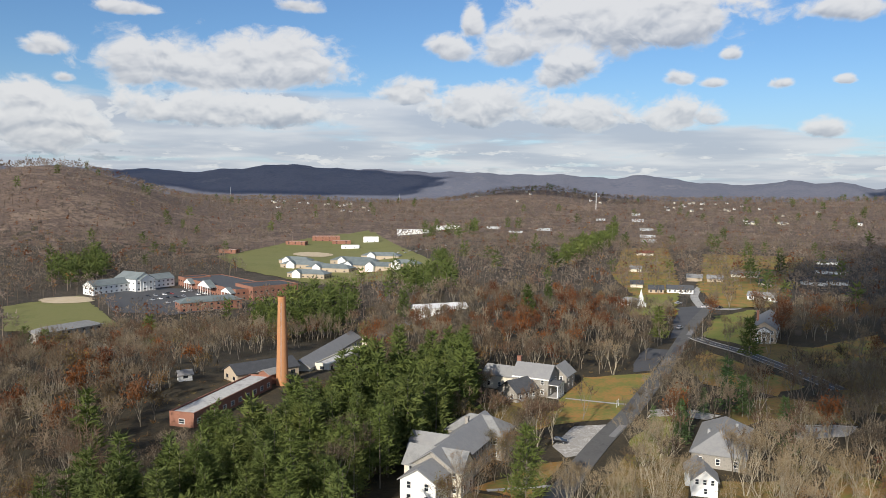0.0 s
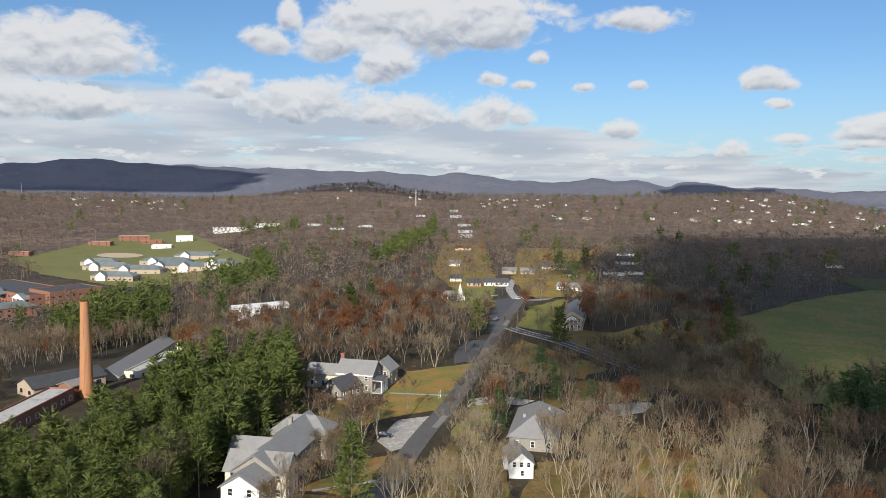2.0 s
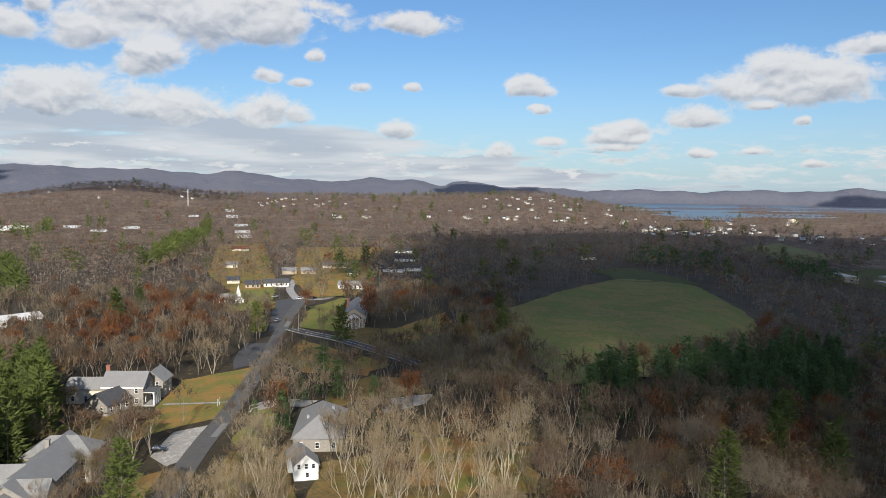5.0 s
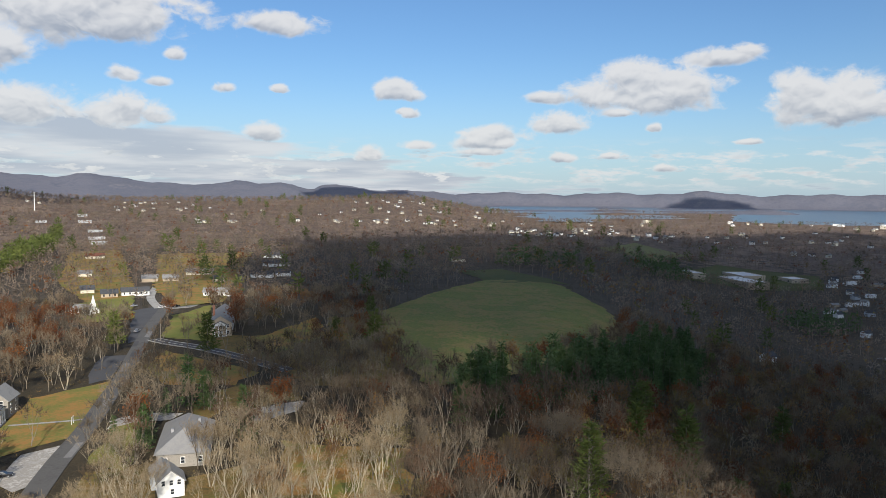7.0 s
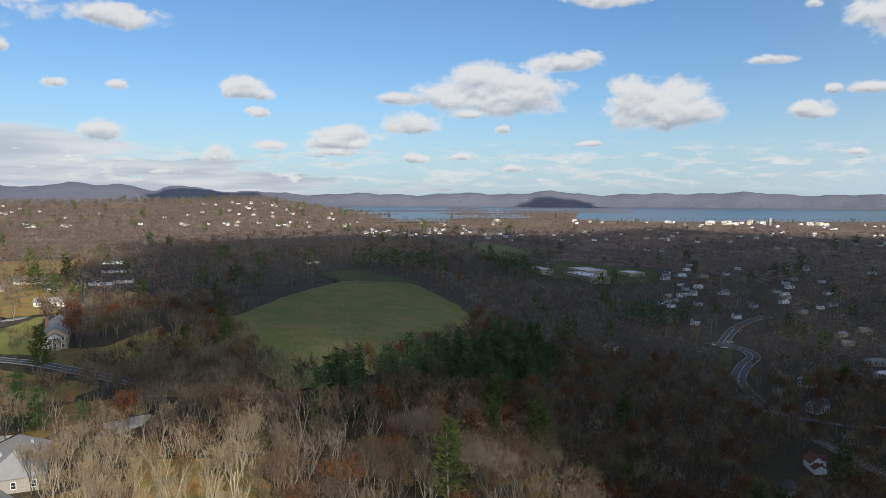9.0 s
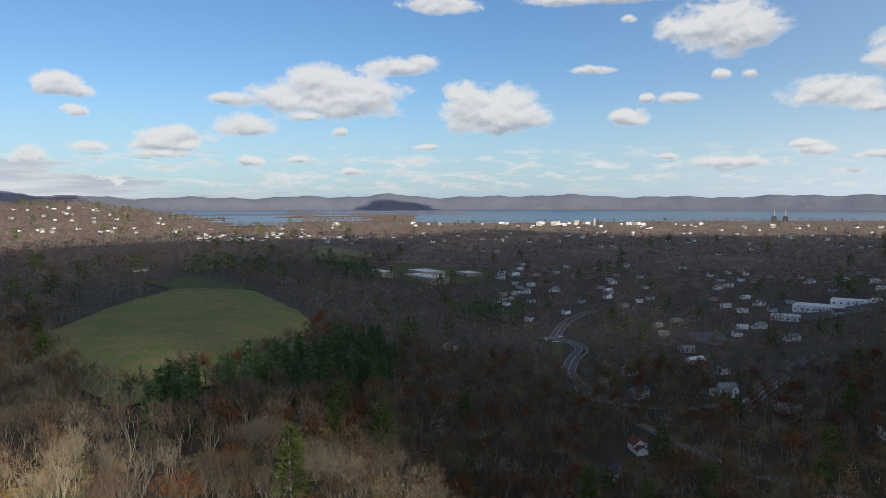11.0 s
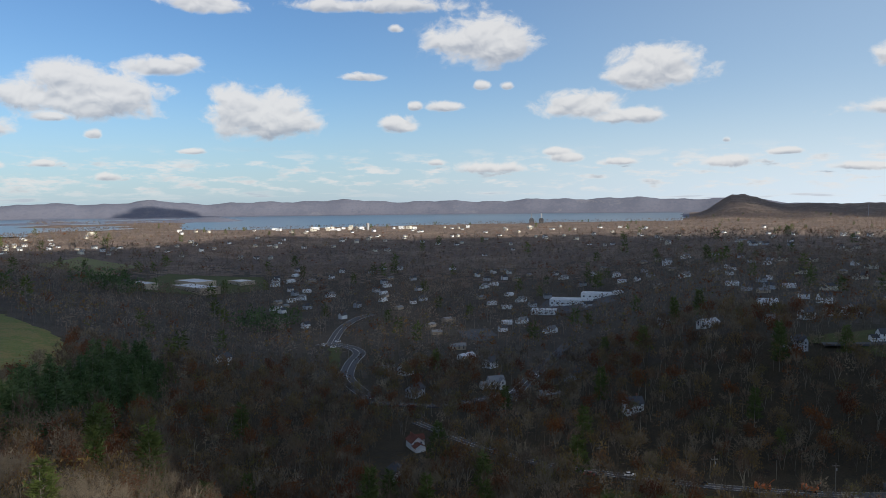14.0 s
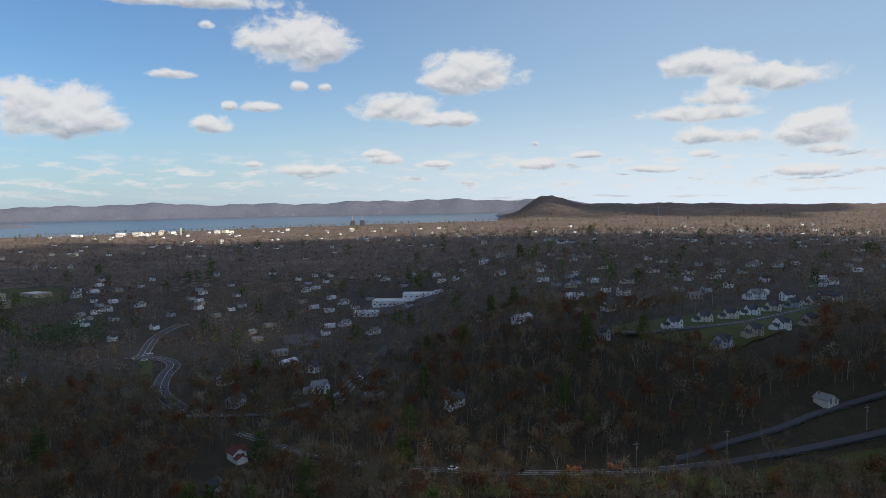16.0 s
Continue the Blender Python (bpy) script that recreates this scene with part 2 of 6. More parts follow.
DARK_ASPHALT = material("dark_asphalt", [(0.065, 0.067, 0.072), (0.09, 0.09, 0.095)], 0.1, 0.9, 0.02, 6, 1.0)
CONCRETE = material("worn_concrete", [(0.24, 0.23, 0.22), (0.36, 0.35, 0.33), (0.42, 0.41, 0.38)], 0.15, 0.9, 0.02, 5, 1.2)
CRACKED = material("cracked_concrete", [(0.12, 0.11, 0.10), (0.40, 0.385, 0.36), (0.30, 0.28, 0.25), (0.52, 0.50, 0.47), (0.20, 0.18, 0.15)], 0.16, 0.9, 0.03, 4, 0.9)
LEAFY = material("leaf_strewn_grass", [(0.085, 0.062, 0.026), (0.135, 0.125, 0.032), (0.20, 0.125, 0.042), (0.10, 0.085, 0.03), (0.24, 0.14, 0.045)], 0.13, 0.95, 0.2, 1.5, 0.9)
PAINT_LINE = material("road_paint", [(0.62, 0.60, 0.52), (0.72, 0.70, 0.64)], 1.0, 0.8)
WATER = material("river_water", [(0.035, 0.06, 0.085), (0.045, 0.075, 0.10)], 0.004, 0.28, 0.6, 0.05, spec=0.5)
BARK = material("pale_bark", [(0.34, 0.295, 0.215), (0.50, 0.445, 0.335), (0.28, 0.24, 0.175), (0.44, 0.385, 0.29)], 0.6, 0.95, attr=True)
BARK_DARK = material("grey_brown_bark", [(0.10, 0.08, 0.06), (0.25, 0.215, 0.165), (0.08, 0.065, 0.048), (0.36, 0.315, 0.24), (0.12, 0.095, 0.07)], 0.6, 0.95, attr=True)
TWIG = material("bare_twigs", [(0.0812, 0.0593, 0.041), (0.232, 0.178, 0.117), (0.116, 0.0821, 0.054), (0.313, 0.253, 0.173), (0.168, 0.1, 0.0626), (0.0986, 0.0798, 0.0594), (0.261, 0.207, 0.14)], 0.02, 0.95, attr=True, thin=0.4)
# twigs again for far woods, greyed and paled to imitate distance haze
TWIG_HAZED = material("far_hazed_twigs", [(0.124, 0.0984, 0.0762), (0.255, 0.202, 0.157), (0.159, 0.12, 0.0914), (0.317, 0.255, 0.201), (0.221, 0.144, 0.104), (0.138, 0.117, 0.0889), (0.276, 0.221, 0.17)], 0.01, 0.95, attr=True, thin=0.45)
# pale twigs, with sunlight's warmth and brightness also put into the colours
TWIG_PALE = material("pale_sunlit_twigs", [(0.255, 0.193, 0.115), (0.36, 0.281, 0.175), (0.209, 0.154, 0.09), (0.313, 0.237, 0.14)], 0.02, 0.95, attr=True, thin=0.3)
RUST = material("rust_leaves", [(0.15, 0.05, 0.022), (0.19, 0.072, 0.026), (0.13, 0.06, 0.03), (0.24, 0.09, 0.026), (0.11, 0.04, 0.02)], 0.3, 0.85, attr=True, thin=0.35)
TAN = material("tan_leaves", [(0.22, 0.14, 0.052), (0.28, 0.19, 0.066), (0.155, 0.105, 0.048), (0.27, 0.135, 0.042), (0.17, 0.15, 0.05), (0.20, 0.16, 0.055)], 0.3, 0.85, attr=True, thin=0.35)
BUSH = material("brown_undergrowth", [(0.13, 0.08, 0.035), (0.19, 0.125, 0.05), (0.12, 0.10, 0.035), (0.22, 0.12, 0.04)], 0.1, 0.95, attr=True)
NEEDLE = material("pine_needles", [(0.058, 0.08, 0.018), (0.098, 0.125, 0.028), (0.075, 0.098, 0.026), (0.13, 0.15, 0.036)], 0.25, 0.8, attr=True, thin=0.2)
SPRUCE = material("spruce_needles", [(0.0525, 0.0952, 0.0312), (0.0825, 0.126, 0.0416), (0.09, 0.133, 0.0585)], 0.25, 0.8, attr=True, thin=0.2)
ROOF_GREY = material("grey_shingle", [(0.20, 0.20, 0.20), (0.25, 0.25, 0.245), (0.22, 0.22, 0.225)], 0.5, 0.9, 0.03, 4, 2.0, vary=0.25)
ROOF_DARK = material("dark_shingle", [(0.055, 0.058, 0.065), (0.085, 0.088, 0.095)], 0.6, 0.9, 0.03, 4, 2.0, vary=0.3)
ROOF_GREEN = material("green_metal_roof", [(0.13, 0.155, 0.155), (0.19, 0.215, 0.215)], 0.2, 0.55, vary=0.2)
ROOF_FLAT = material("weathered_flat_roof", [(0.26, 0.25, 0.24), (0.48, 0.47, 0.45), (0.36, 0.35, 0.33)], 0.25, 0.9, fine=0.8)
ROOF_WHITE = material("white_membrane", [(0.52, 0.53, 0.54), (0.66, 0.66, 0.66)], 0.1, 0.8, vary=0.2)
ROOF_RED = material("red_brown_roof", [(0.13, 0.05, 0.035), (0.18, 0.07, 0.05)], 0.6, 0.9, vary=0.2)
WHITE = material("white_siding", [(0.70, 0.70, 0.68), (0.80, 0.80, 0.78)], 0.4, 0.7, fine=2.0)
CREAM = material("cream_siding", [(0.58, 0.54, 0.44), (0.66, 0.61, 0.50)], 0.4, 0.7, fine=2.0, vary=0.2)
PALE_GREY = material("grey_siding", [(0.36, 0.38, 0.40), (0.46, 0.48, 0.50)], 0.4, 0.7, fine=2.0, vary=0.3)
TAN_WALL = material("tan_siding", [(0.36, 0.29, 0.21), (0.44, 0.36, 0.27)], 0.4, 0.7, fine=2.0, vary=0.3)
STONE = material("field_stone", [(0.16, 0.15, 0.13), (0.30, 0.28, 0.25), (0.22, 0.20, 0.175)], 1.3, 0.9, 0.05, 3, 4.0)
BRICK = material("red_brick", [(0.19, 0.085, 0.058), (0.27, 0.13, 0.09), (0.23, 0.108, 0.075)], 0.3, 0.9, 0.02, 4, 3.0)
CHIMNEY_BRICK = material("orange_brick", [(0.36, 0.165, 0.07), (0.43, 0.21, 0.10), (0.39, 0.18, 0.08)], 0.25, 0.9, 0.03, 3, 2.5)
GLASS = material("dark_window_glass", [(0.02, 0.025, 0.03), (0.035, 0.04, 0.05)], 0.5, 0.12, spec=0.5)
STEEL = material("galvanised_steel", [(0.33, 0.34, 0.35), (0.42, 0.43, 0.44)], 1, 0.5, metal=0.6)
POLE = material("weathered_pole", [(0.20, 0.17, 0.14), (0.28, 0.25, 0.21)], 1, 0.9)
TYRE = material("tyre_rubber", [(0.02, 0.02, 0.02), (0.03, 0.03, 0.03)], 2, 0.8)
CAR_BLACK = material("black_car_paint", [(0.012, 0.013, 0.016), (0.018, 0.018, 0.02)], 1, 0.25, spec=0.5)
CAR_SILVER = material("silver_car_paint", [(0.42, 0.43, 0.45), (0.52, 0.53, 0.55)], 1, 0.35, metal=0.4)
CAR_WHITE = material("white_car_paint", [(0.70, 0.70, 0.70), (0.78, 0.78, 0.78)], 1, 0.3)
CAR_RED = material("red_car_paint", [(0.30, 0.03, 0.02), (0.36, 0.04, 0.03)], 1, 0.3)
ORANGE = material("orange_machine_paint", [(0.55, 0.13, 0.03), (0.62, 0.17, 0.04)], 1, 0.5)
def vapour(name, clear):
    """White cloud that lets a share of the sunlight through."""
    m = material(name, [(0.85, 0.85, 0.86), (0.9, 0.9, 0.9)], 0.002, 1.0)
    t = m.node_tree
    veil = t.nodes.new("ShaderNodeBsdfTransparent")
    both = t.nodes.new("ShaderNodeMixShader")
    both.inputs[0].default_value = clear
    wire(t, t.nodes["Principled BSDF"].outputs[0], both.inputs[1])
    wire(t, veil.outputs[0], both.inputs[2])
    wire(t, both.outputs[0], t.nodes["Material Output"].inputs[0])
    return m


CLOUD, THIN_CLOUD = vapour("cloud_white", 0.38), vapour("thin_cloud_white", 0.62)
# ---- the lie of the land: heights in metres, x to the right and y ahead of the first view ----
def smooth(a, b, v):
    u = np.clip((v - a) / (b - a), 0, 1)
    return u * u * (3 - 2 * u)


def bump(a, mid, width):
    return np.exp(-((a - mid) / width) ** 2)


RIDGES = (  # azimuth, half width and height of the swells of the far crest, in degrees
    (-11.5, 4, 0.35), (-18.5, 1.5, -0.3), (-1.5, 3, 0.08), (14.3, 1.8, 0.28), (22, 2, -0.12), (24.0, 1.2, 0.42), (26.8, 1.5, 0.44),
    (29.4, 0.5, -0.2), (31.6, 1.6, 0.40), (36, 2.6, 0.08), (53, 2, 0.06), (58, 2.2, 0.2), (70, 5, 0.16), (90, 6, 0.14))


def ground(x, y):
    x, y = np.asarray(x, float), np.asarray(y, float)
    r, a = np.hypot(x, y), np.degrees(np.arctan2(x, y))
    z = -20 * smooth(2, -9, a) * smooth(270, 480, r)
    # the creek's valley and the slope beyond it
    side = smooth(46, 66, a)
    steepen = smooth(50, 76, a)
    near = -36 * smooth(0, 1, (r - 150 + 85 * steepen) / (140 - 10 * steepen)) * side
    wide = near + 14 * side * smooth(600, 1100, r) + 25 * side * smooth(1100, 1900, r)
    steep = near * (1 - smooth(300, 430, r)) + 4 * side * smooth(1000, 2200, r)
    w = smooth(86, 99, a)
    z = z + (wide * (1 - w) + steep * w)
    z = z + 26 * smooth(1000, 2600, r) * (1 - smooth(36, 44, a)) + 20 * smooth(600, 1600, r) * smooth(0, -12, a)
    # hills of the middle distance
    z = z + 98 * bump(a, -27.5, 8.5) * bump(r, 1720, 520)
    z = z + 44 * bump(a, 6.5, 5) * bump(r, 2350, 420) + 22 * bump(a, 36, 6) * bump(r, 2300, 500)
    z = z + 12 * bump(a, 22, 9) * bump(r, 2500, 500)
    # the steep crag above the river and the ridge that follows it
    crag = smooth(96.4, 99.5, a) ** 1.25 * (1 - 0.47 * smooth(99.7, 102.6, a)) * (1 - 0.3 * smooth(106, 118, a)) * (1 + 0.05 * np.sin(a * 1.7) * smooth(101, 104, a) + 0.03 * np.sin(a * 9) * smooth(97, 98, a))
    z = z + 86 * crag * bump(r, 3500, 620)
    # the river's bed
    bed = smooth(59.5, 61, a) * (1 - smooth(94.9, 96.4, a)) * smooth(0, 120, r - (2000 + 18 * np.abs(a - 66)))
    bed = np.maximum(bed, smooth(42.5, 45, a) * (1 - smooth(49, 51, a)) * smooth(3700, 3850, r))
    bed = bed * (1 - smooth(4250, 4330, r))
    z = z * (1 - bed) - 8 * bed
    # a low headland in the river
    z = z + 28 * bump(a, 61.8, 2.0) * bump(r, 3250, 170)
    # the far crest
    crest = 0.06 + 1.25 * smooth(40, -4, a) + sum(h * bump(a, m, w_) for m, w_, h in RIDGES)
    crest = crest + 0.06 * np.sin(a * 0.9) + 0.045 * np.sin(a * 2.3 + 1) + 0.02 * np.sin(a * 6.1)
    crest = crest - 0.7 * smooth(98, 110, a)
    top = 68 + 4600 * np.tan(np.radians(crest))
    begin, span = np.where(a > 40, 4270, 2900), np.where(a > 40, 380, 1700)
    rise = -60 + (60 + top) * smooth(0, 1, (r - begin) / span) ** np.where(a > 40, 1.0, 1.3)
    z = np.maximum(z, rise)
    # roughness
    z = z + 1.2 * np.sin(x / 61 + 1) * np.sin(y / 47) * smooth(350, 900, r)
    far = smooth(900, 2500, r) * (1 - bed) * (1 - 0.8 * side)
    return z + far * (5 * np.sin(x / 190 + 2 * np.sin(y / 310)) * np.sin(y / 160 + 1) + 3 * np.sin(x / 83) * np.sin(y / 71 + 2))


def height(x, y):
    return float(ground(x, y))
# clearings of the plan, in metres
AREAS = {}
AREAS['lawn_a'] = [(50, 275), (63, 280), (80, 285), (65, 247), (52, 224), (41, 221), (25, 214), (19, 200), (28, 226), (39, 246)]
AREAS['parking_a'] = [(29, 200), (38, 218), (48, 219), (43, 207), (36, 193), (31, 191)]
AREAS['lawn_e'] = [(14, 177), (21, 186), (30, 189), (23, 171), (18, 165), (5, 169)]
AREAS['lawn_b'] = [(66, 233), (72, 232), (66, 213), (55, 190), (49, 199)]
AREAS['lawn_c'] = [(149, 417), (181, 443), (137, 334), (122, 356)]
AREAS['lawn_d'] = [(112, 326), (121, 293), (127, 264), (111, 253), (91, 270), (96, 299)]
AREAS['yard_d'] = [(156, 330), (210, 367), (185, 315), (146, 291)]
AREAS['lot_b'] = [(97, 222), (121, 220), (113, 210), (95, 206)]
AREAS['church_yard'] = [(119, 493), (157, 507), (126, 415), (101, 414)]
AREAS['wide_road'] = [(136, 446), (156, 457), (121, 365), (105, 351)]
AREAS['campus_a'] = [(214, 917), (269, 921), (157, 507), (123, 493), (133, 606)]
AREAS['campus_b'] = [(278, 824), (385, 818), (302, 663), (192, 448), (162, 447), (178, 536)]
AREAS['school_lot'] = [(-283, 617), (-270, 651), (-177, 657), (-147, 559), (-186, 519), (-229, 527)]
AREAS['ballfield'] = [(-319, 549), (-287, 601), (-203, 476), (-245, 455), (-265, 455)]
AREAS['shed_yard'] = [(-247, 455), (-210, 475), (-185, 419), (-221, 410)]
AREAS['school_grass'] = [(-268, 898), (-174, 1279), (-120, 1315), (-14, 790), (-6, 620), (-74, 692), (-116, 698), (-205, 783)]
AREAS['school_build'] = [(-302, 658), (-200, 744), (-169, 866), (-74, 692), (-119, 608), (-155, 574)]
AREAS['yard_works'] = [(-80, 220), (-58, 256), (-40, 373), (-29, 413), (-48, 452), (-71, 364), (-85, 282), (-87, 241)]
AREAS['far_grass'] = [(-198, 1196), (-134, 1350), (-106, 1162), (-126, 1042)]
AREAS['meadow'] = [(245, 359), (177, 240), (163, 206), (210, 203), (325, 250), (364, 278), (392, 316), (433, 394), (416, 451), (326, 410)]
AREAS['hill_path'] = [(439, 520), (481, 507), (445, 393), (396, 429)]
AREAS['evergreen'] = [(166, 203), (179, 200), (243, 201), (346, 224), (417, 261), (467, 261), (317, 192), (192, 169), (160, 179)]
AREAS['bright_grass'] = [(97, 187), (107, 174), (119, 159), (100, 134), (77, 153)]
AREAS['grass_strip'] = [(275, 1), (275, -53), (277, -95), (286, -180), (267, -168), (258, -109), (266, 1)]
AREAS['new_lots'] = [(400, -92), (418, -126), (500, -262), (486, -282), (412, -216), (380, -185), (366, -160), (372, -138), (392, -112)]
AREAS['factory_yard'] = [(770, 50), (775, -16), (700, -16), (690, 20), (705, 58)]
AREAS['school_far'] = [(700, 480), (860, 520), (895, 410), (790, 362), (730, 392), (690, 440)]
AREAS['town_field'] = [(782, 650), (988, 739), (903, 587), (773, 551)]
AREAS['turn_grass'] = [(523, 191), (522, 181), (440, 155), (441, 161)]
AREAS['subdiv'] = [(608, 112), (622, 88), (590, 76), (562, 82), (572, 100)]
ROADS = {}  # half width and middle line
ROADS['main'] = (2.9, [(21, 157), (26, 167), (34, 185), (44, 206), (57, 231), (72, 263), (85, 291), (102, 331), (126, 386), (150, 437), (162, 462)])
ROADS['side'] = (3.0, [(117, 354), (120, 341), (127, 322), (132, 296), (137, 261)])
ROADS['loop'] = (2.5, [(155, 447), (167, 443), (194, 477), (214, 522), (208, 544)])
ROADS['loop2'] = (2.5, [(151, 446), (162, 494), (182, 543)])
ROADS['bend'] = (4.0, [(384, 117), (426, 144), (469, 156), (502, 161), (521, 173), (532, 192), (524, 198)])
ROADS['bend2'] = (3.5, [(532, 192), (596, 206), (644, 208), (671, 202)])
ROADS['valley'] = (2.5, [(348, 84), (321, 54), (301, 24), (293, -3), (286, -42), (285, -77), (288, -110), (291, -145), (292, -184), (290, -212)])
ROADS['fork'] = (1.9, [(294, -99), (302, -123), (307, -149), (311, -167), (313, -197)])
ROADS['mid'] = (3.6, [(393, 45), (435, 40), (495, 30), (544, 21)])
ROADS['cross'] = (3.0, [(378, 116), (380, 74), (416, 44), (428, 39)])
ROADS['newst'] = (3.0, [(394, -106), (394, -136), (405, -171), (440, -219), (497, -285)])
# ---- mesh helpers ----
class Geo:
    """Gathers faces for one mesh; each face has a material slot."""

    def __init__(self):
        self.v, self.f, self.m = [], [], []

    def face(self, pts, slot=0):
        n = len(self.v)
        self.v += [tuple(p) for p in pts]
        self.f.append(tuple(range(n, n + len(pts))))
        self.m.append(slot)

    def solid(self, pts, faces, slot=0):
        n = len(self.v)
        self.v += [tuple(p) for p in pts]
        for f in faces:
            self.f.append(tuple(n + i for i in f))
            self.m.append(slot)

    def box(self, x0, x1, y0, y1, z0, z1, slot=0):
        p = [(x, y, z) for z in (z0, z1) for x, y in ((x0, y0), (x1, y0), (x1, y1), (x0, y1))]
        self.solid(p, ((3, 2, 1, 0), (4, 5, 6, 7), (0, 1, 5, 4), (1, 2, 6, 5), (2, 3, 7, 6), (3, 0, 4, 7)), slot)

    def tube(self, p0, p1, r0, r1, n=6, slot=0, cap=True):
        p0, p1 = Vector(p0), Vector(p1)
        d = (p1 - p0).normalized()
        u = d.orthogonal().normalized()
        w = d.cross(u)
        ring = [u * math.cos(6.28319 * i / n) + w * math.sin(6.28319 * i / n) for i in range(n)]
        pts = [p0 + c * r0 for c in ring] + [p1 + c * r1 for c in ring]
        faces = [(i, (i + 1) % n, n + (i + 1) % n, n + i) for i in range(n)]
        if cap:
            faces += [tuple(range(n, 2 * n)), tuple(range(n - 1, -1, -1))]
        self.solid(pts, faces, slot)

    def mesh(self, name, *mats):
        me = bpy.data.meshes.new(name)
        me.from_pydata(self.v, [], self.f)
        for m in mats:
            me.materials.append(m)
        me.polygons.foreach_set("material_index", self.m)
        me.update()
        return me


def arrays_mesh(name, verts, faces, slots, mats, tint=None):
    """A mesh from arrays of vertices and of triangles or quads."""
    me = bpy.data.meshes.new(name)
    n, k = faces.shape
    me.vertices.add(len(verts))
    me.vertices.foreach_set("co", np.ascontiguousarray(verts, np.float32).ravel())
    me.loops.add(n * k)
    me.loops.foreach_set("vertex_index", np.ascontiguousarray(faces, np.int32).ravel())
    me.polygons.add(n)
    me.polygons.foreach_set("loop_start", np.arange(0, n * k, k, dtype=np.int32))
    me.polygons.foreach_set("material_index", np.ascontiguousarray(slots, np.int32))
    for m in mats:
        me.materials.append(m)
    if tint is not None:
        me.attributes.new("tint", "FLOAT", "POINT").data.foreach_set("value", np.ascontiguousarray(tint, np.float32))
    me.update(calc_edges=True)
    me.validate()
    return me


def part(name, me, parent, label="", m=None):
    ob = new(name, me)
    ob.parent = parent
    if m is not None:
        ob.matrix_basis = m
    return tagged(ob, label)


def thing(name, x, y, rot, label, category, group="", sink=0.0):
    ob = new(name)
    ob.empty_display_size = 1
    ob.matrix_basis = pose(x, y, height(x, y) - sink, 0, 0, rot)
    return tagged(ob, label, category, group)


# ---- the ground: one sheet from under the camera to the horizon ----
angles = np.radians(np.concatenate([np.arange(-180, -42, 6.0), np.arange(-42, 132, 0.4), np.arange(132, 180, 6.0)]))
radii = np.concatenate([[0.5], np.geomspace(20, 900, 90), np.geomspace(912, 4950, 130)])
RR, AA = np.meshgrid(radii, angles, indexing="ij")
GX, GY = RR * np.sin(AA), RR * np.cos(AA)
verts = np.stack([GX, GY, ground(GX, GY)], -1).reshape(-1, 3)
na, nr = len(angles), len(radii)
idx = np.arange(nr * na).reshape(nr, na)
nxt = np.roll(idx, -1, axis=1)
quads = np.stack([idx[:-1], nxt[:-1], nxt[1:], idx[1:]], -1).reshape(-1, 4)[:, ::-1]
verts = np.vstack([verts, [[0, 0, height(0, 0)]]])
core = np.stack([np.roll(idx[0], -1), idx[0], np.full(na, nr * na), np.full(na, nr * na)], -1)
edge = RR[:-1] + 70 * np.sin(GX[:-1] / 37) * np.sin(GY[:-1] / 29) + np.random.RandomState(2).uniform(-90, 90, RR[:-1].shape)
# slots go by distance; the last one has haze in its colour
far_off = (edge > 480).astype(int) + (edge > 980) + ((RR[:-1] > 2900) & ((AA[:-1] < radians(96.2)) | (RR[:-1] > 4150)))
land = arrays_mesh("ground", verts, quads, far_off.ravel(), [LITTER, BRUSH_FLOOR, HILLSIDE, HAZY_HILLS])
middle = arrays_mesh("ground_middle", verts, core[:, :3], np.zeros(na, int), [LITTER])
tagged(new("ground", middle), "brown leaf-littered ground under the viewpoint", "ground", kind="structure")
land.polygons.foreach_set("use_smooth", np.ones(len(quads), bool))
tagged(new("ground", land), "brown leaf-littered ground of rolling autumn woodland", "ground", kind="structure")

# the river
shore = np.radians(np.arange(40, 101.1, 1.0))
ring = np.array([1950.0, 3000.0, 4420.0])
WR, WA = np.meshgrid(ring, shore, indexing="ij")
wv = np.stack([WR * np.sin(WA), WR * np.cos(WA), np.full(WR.shape, 1.0)], -1).reshape(-1, 3)
wi = np.arange(wv.shape[0]).reshape(3, -1)
wq = np.stack([wi[:-1, :-1], wi[:-1, 1:], wi[1:, 1:], wi[1:, :-1]], -1).reshape(-1, 4)[:, ::-1]
tagged(new("water", arrays_mesh("water", wv, wq, np.zeros(len(wq), int), [WATER])), "wide blue-grey river below distant wooded hills", "river", kind="structure")


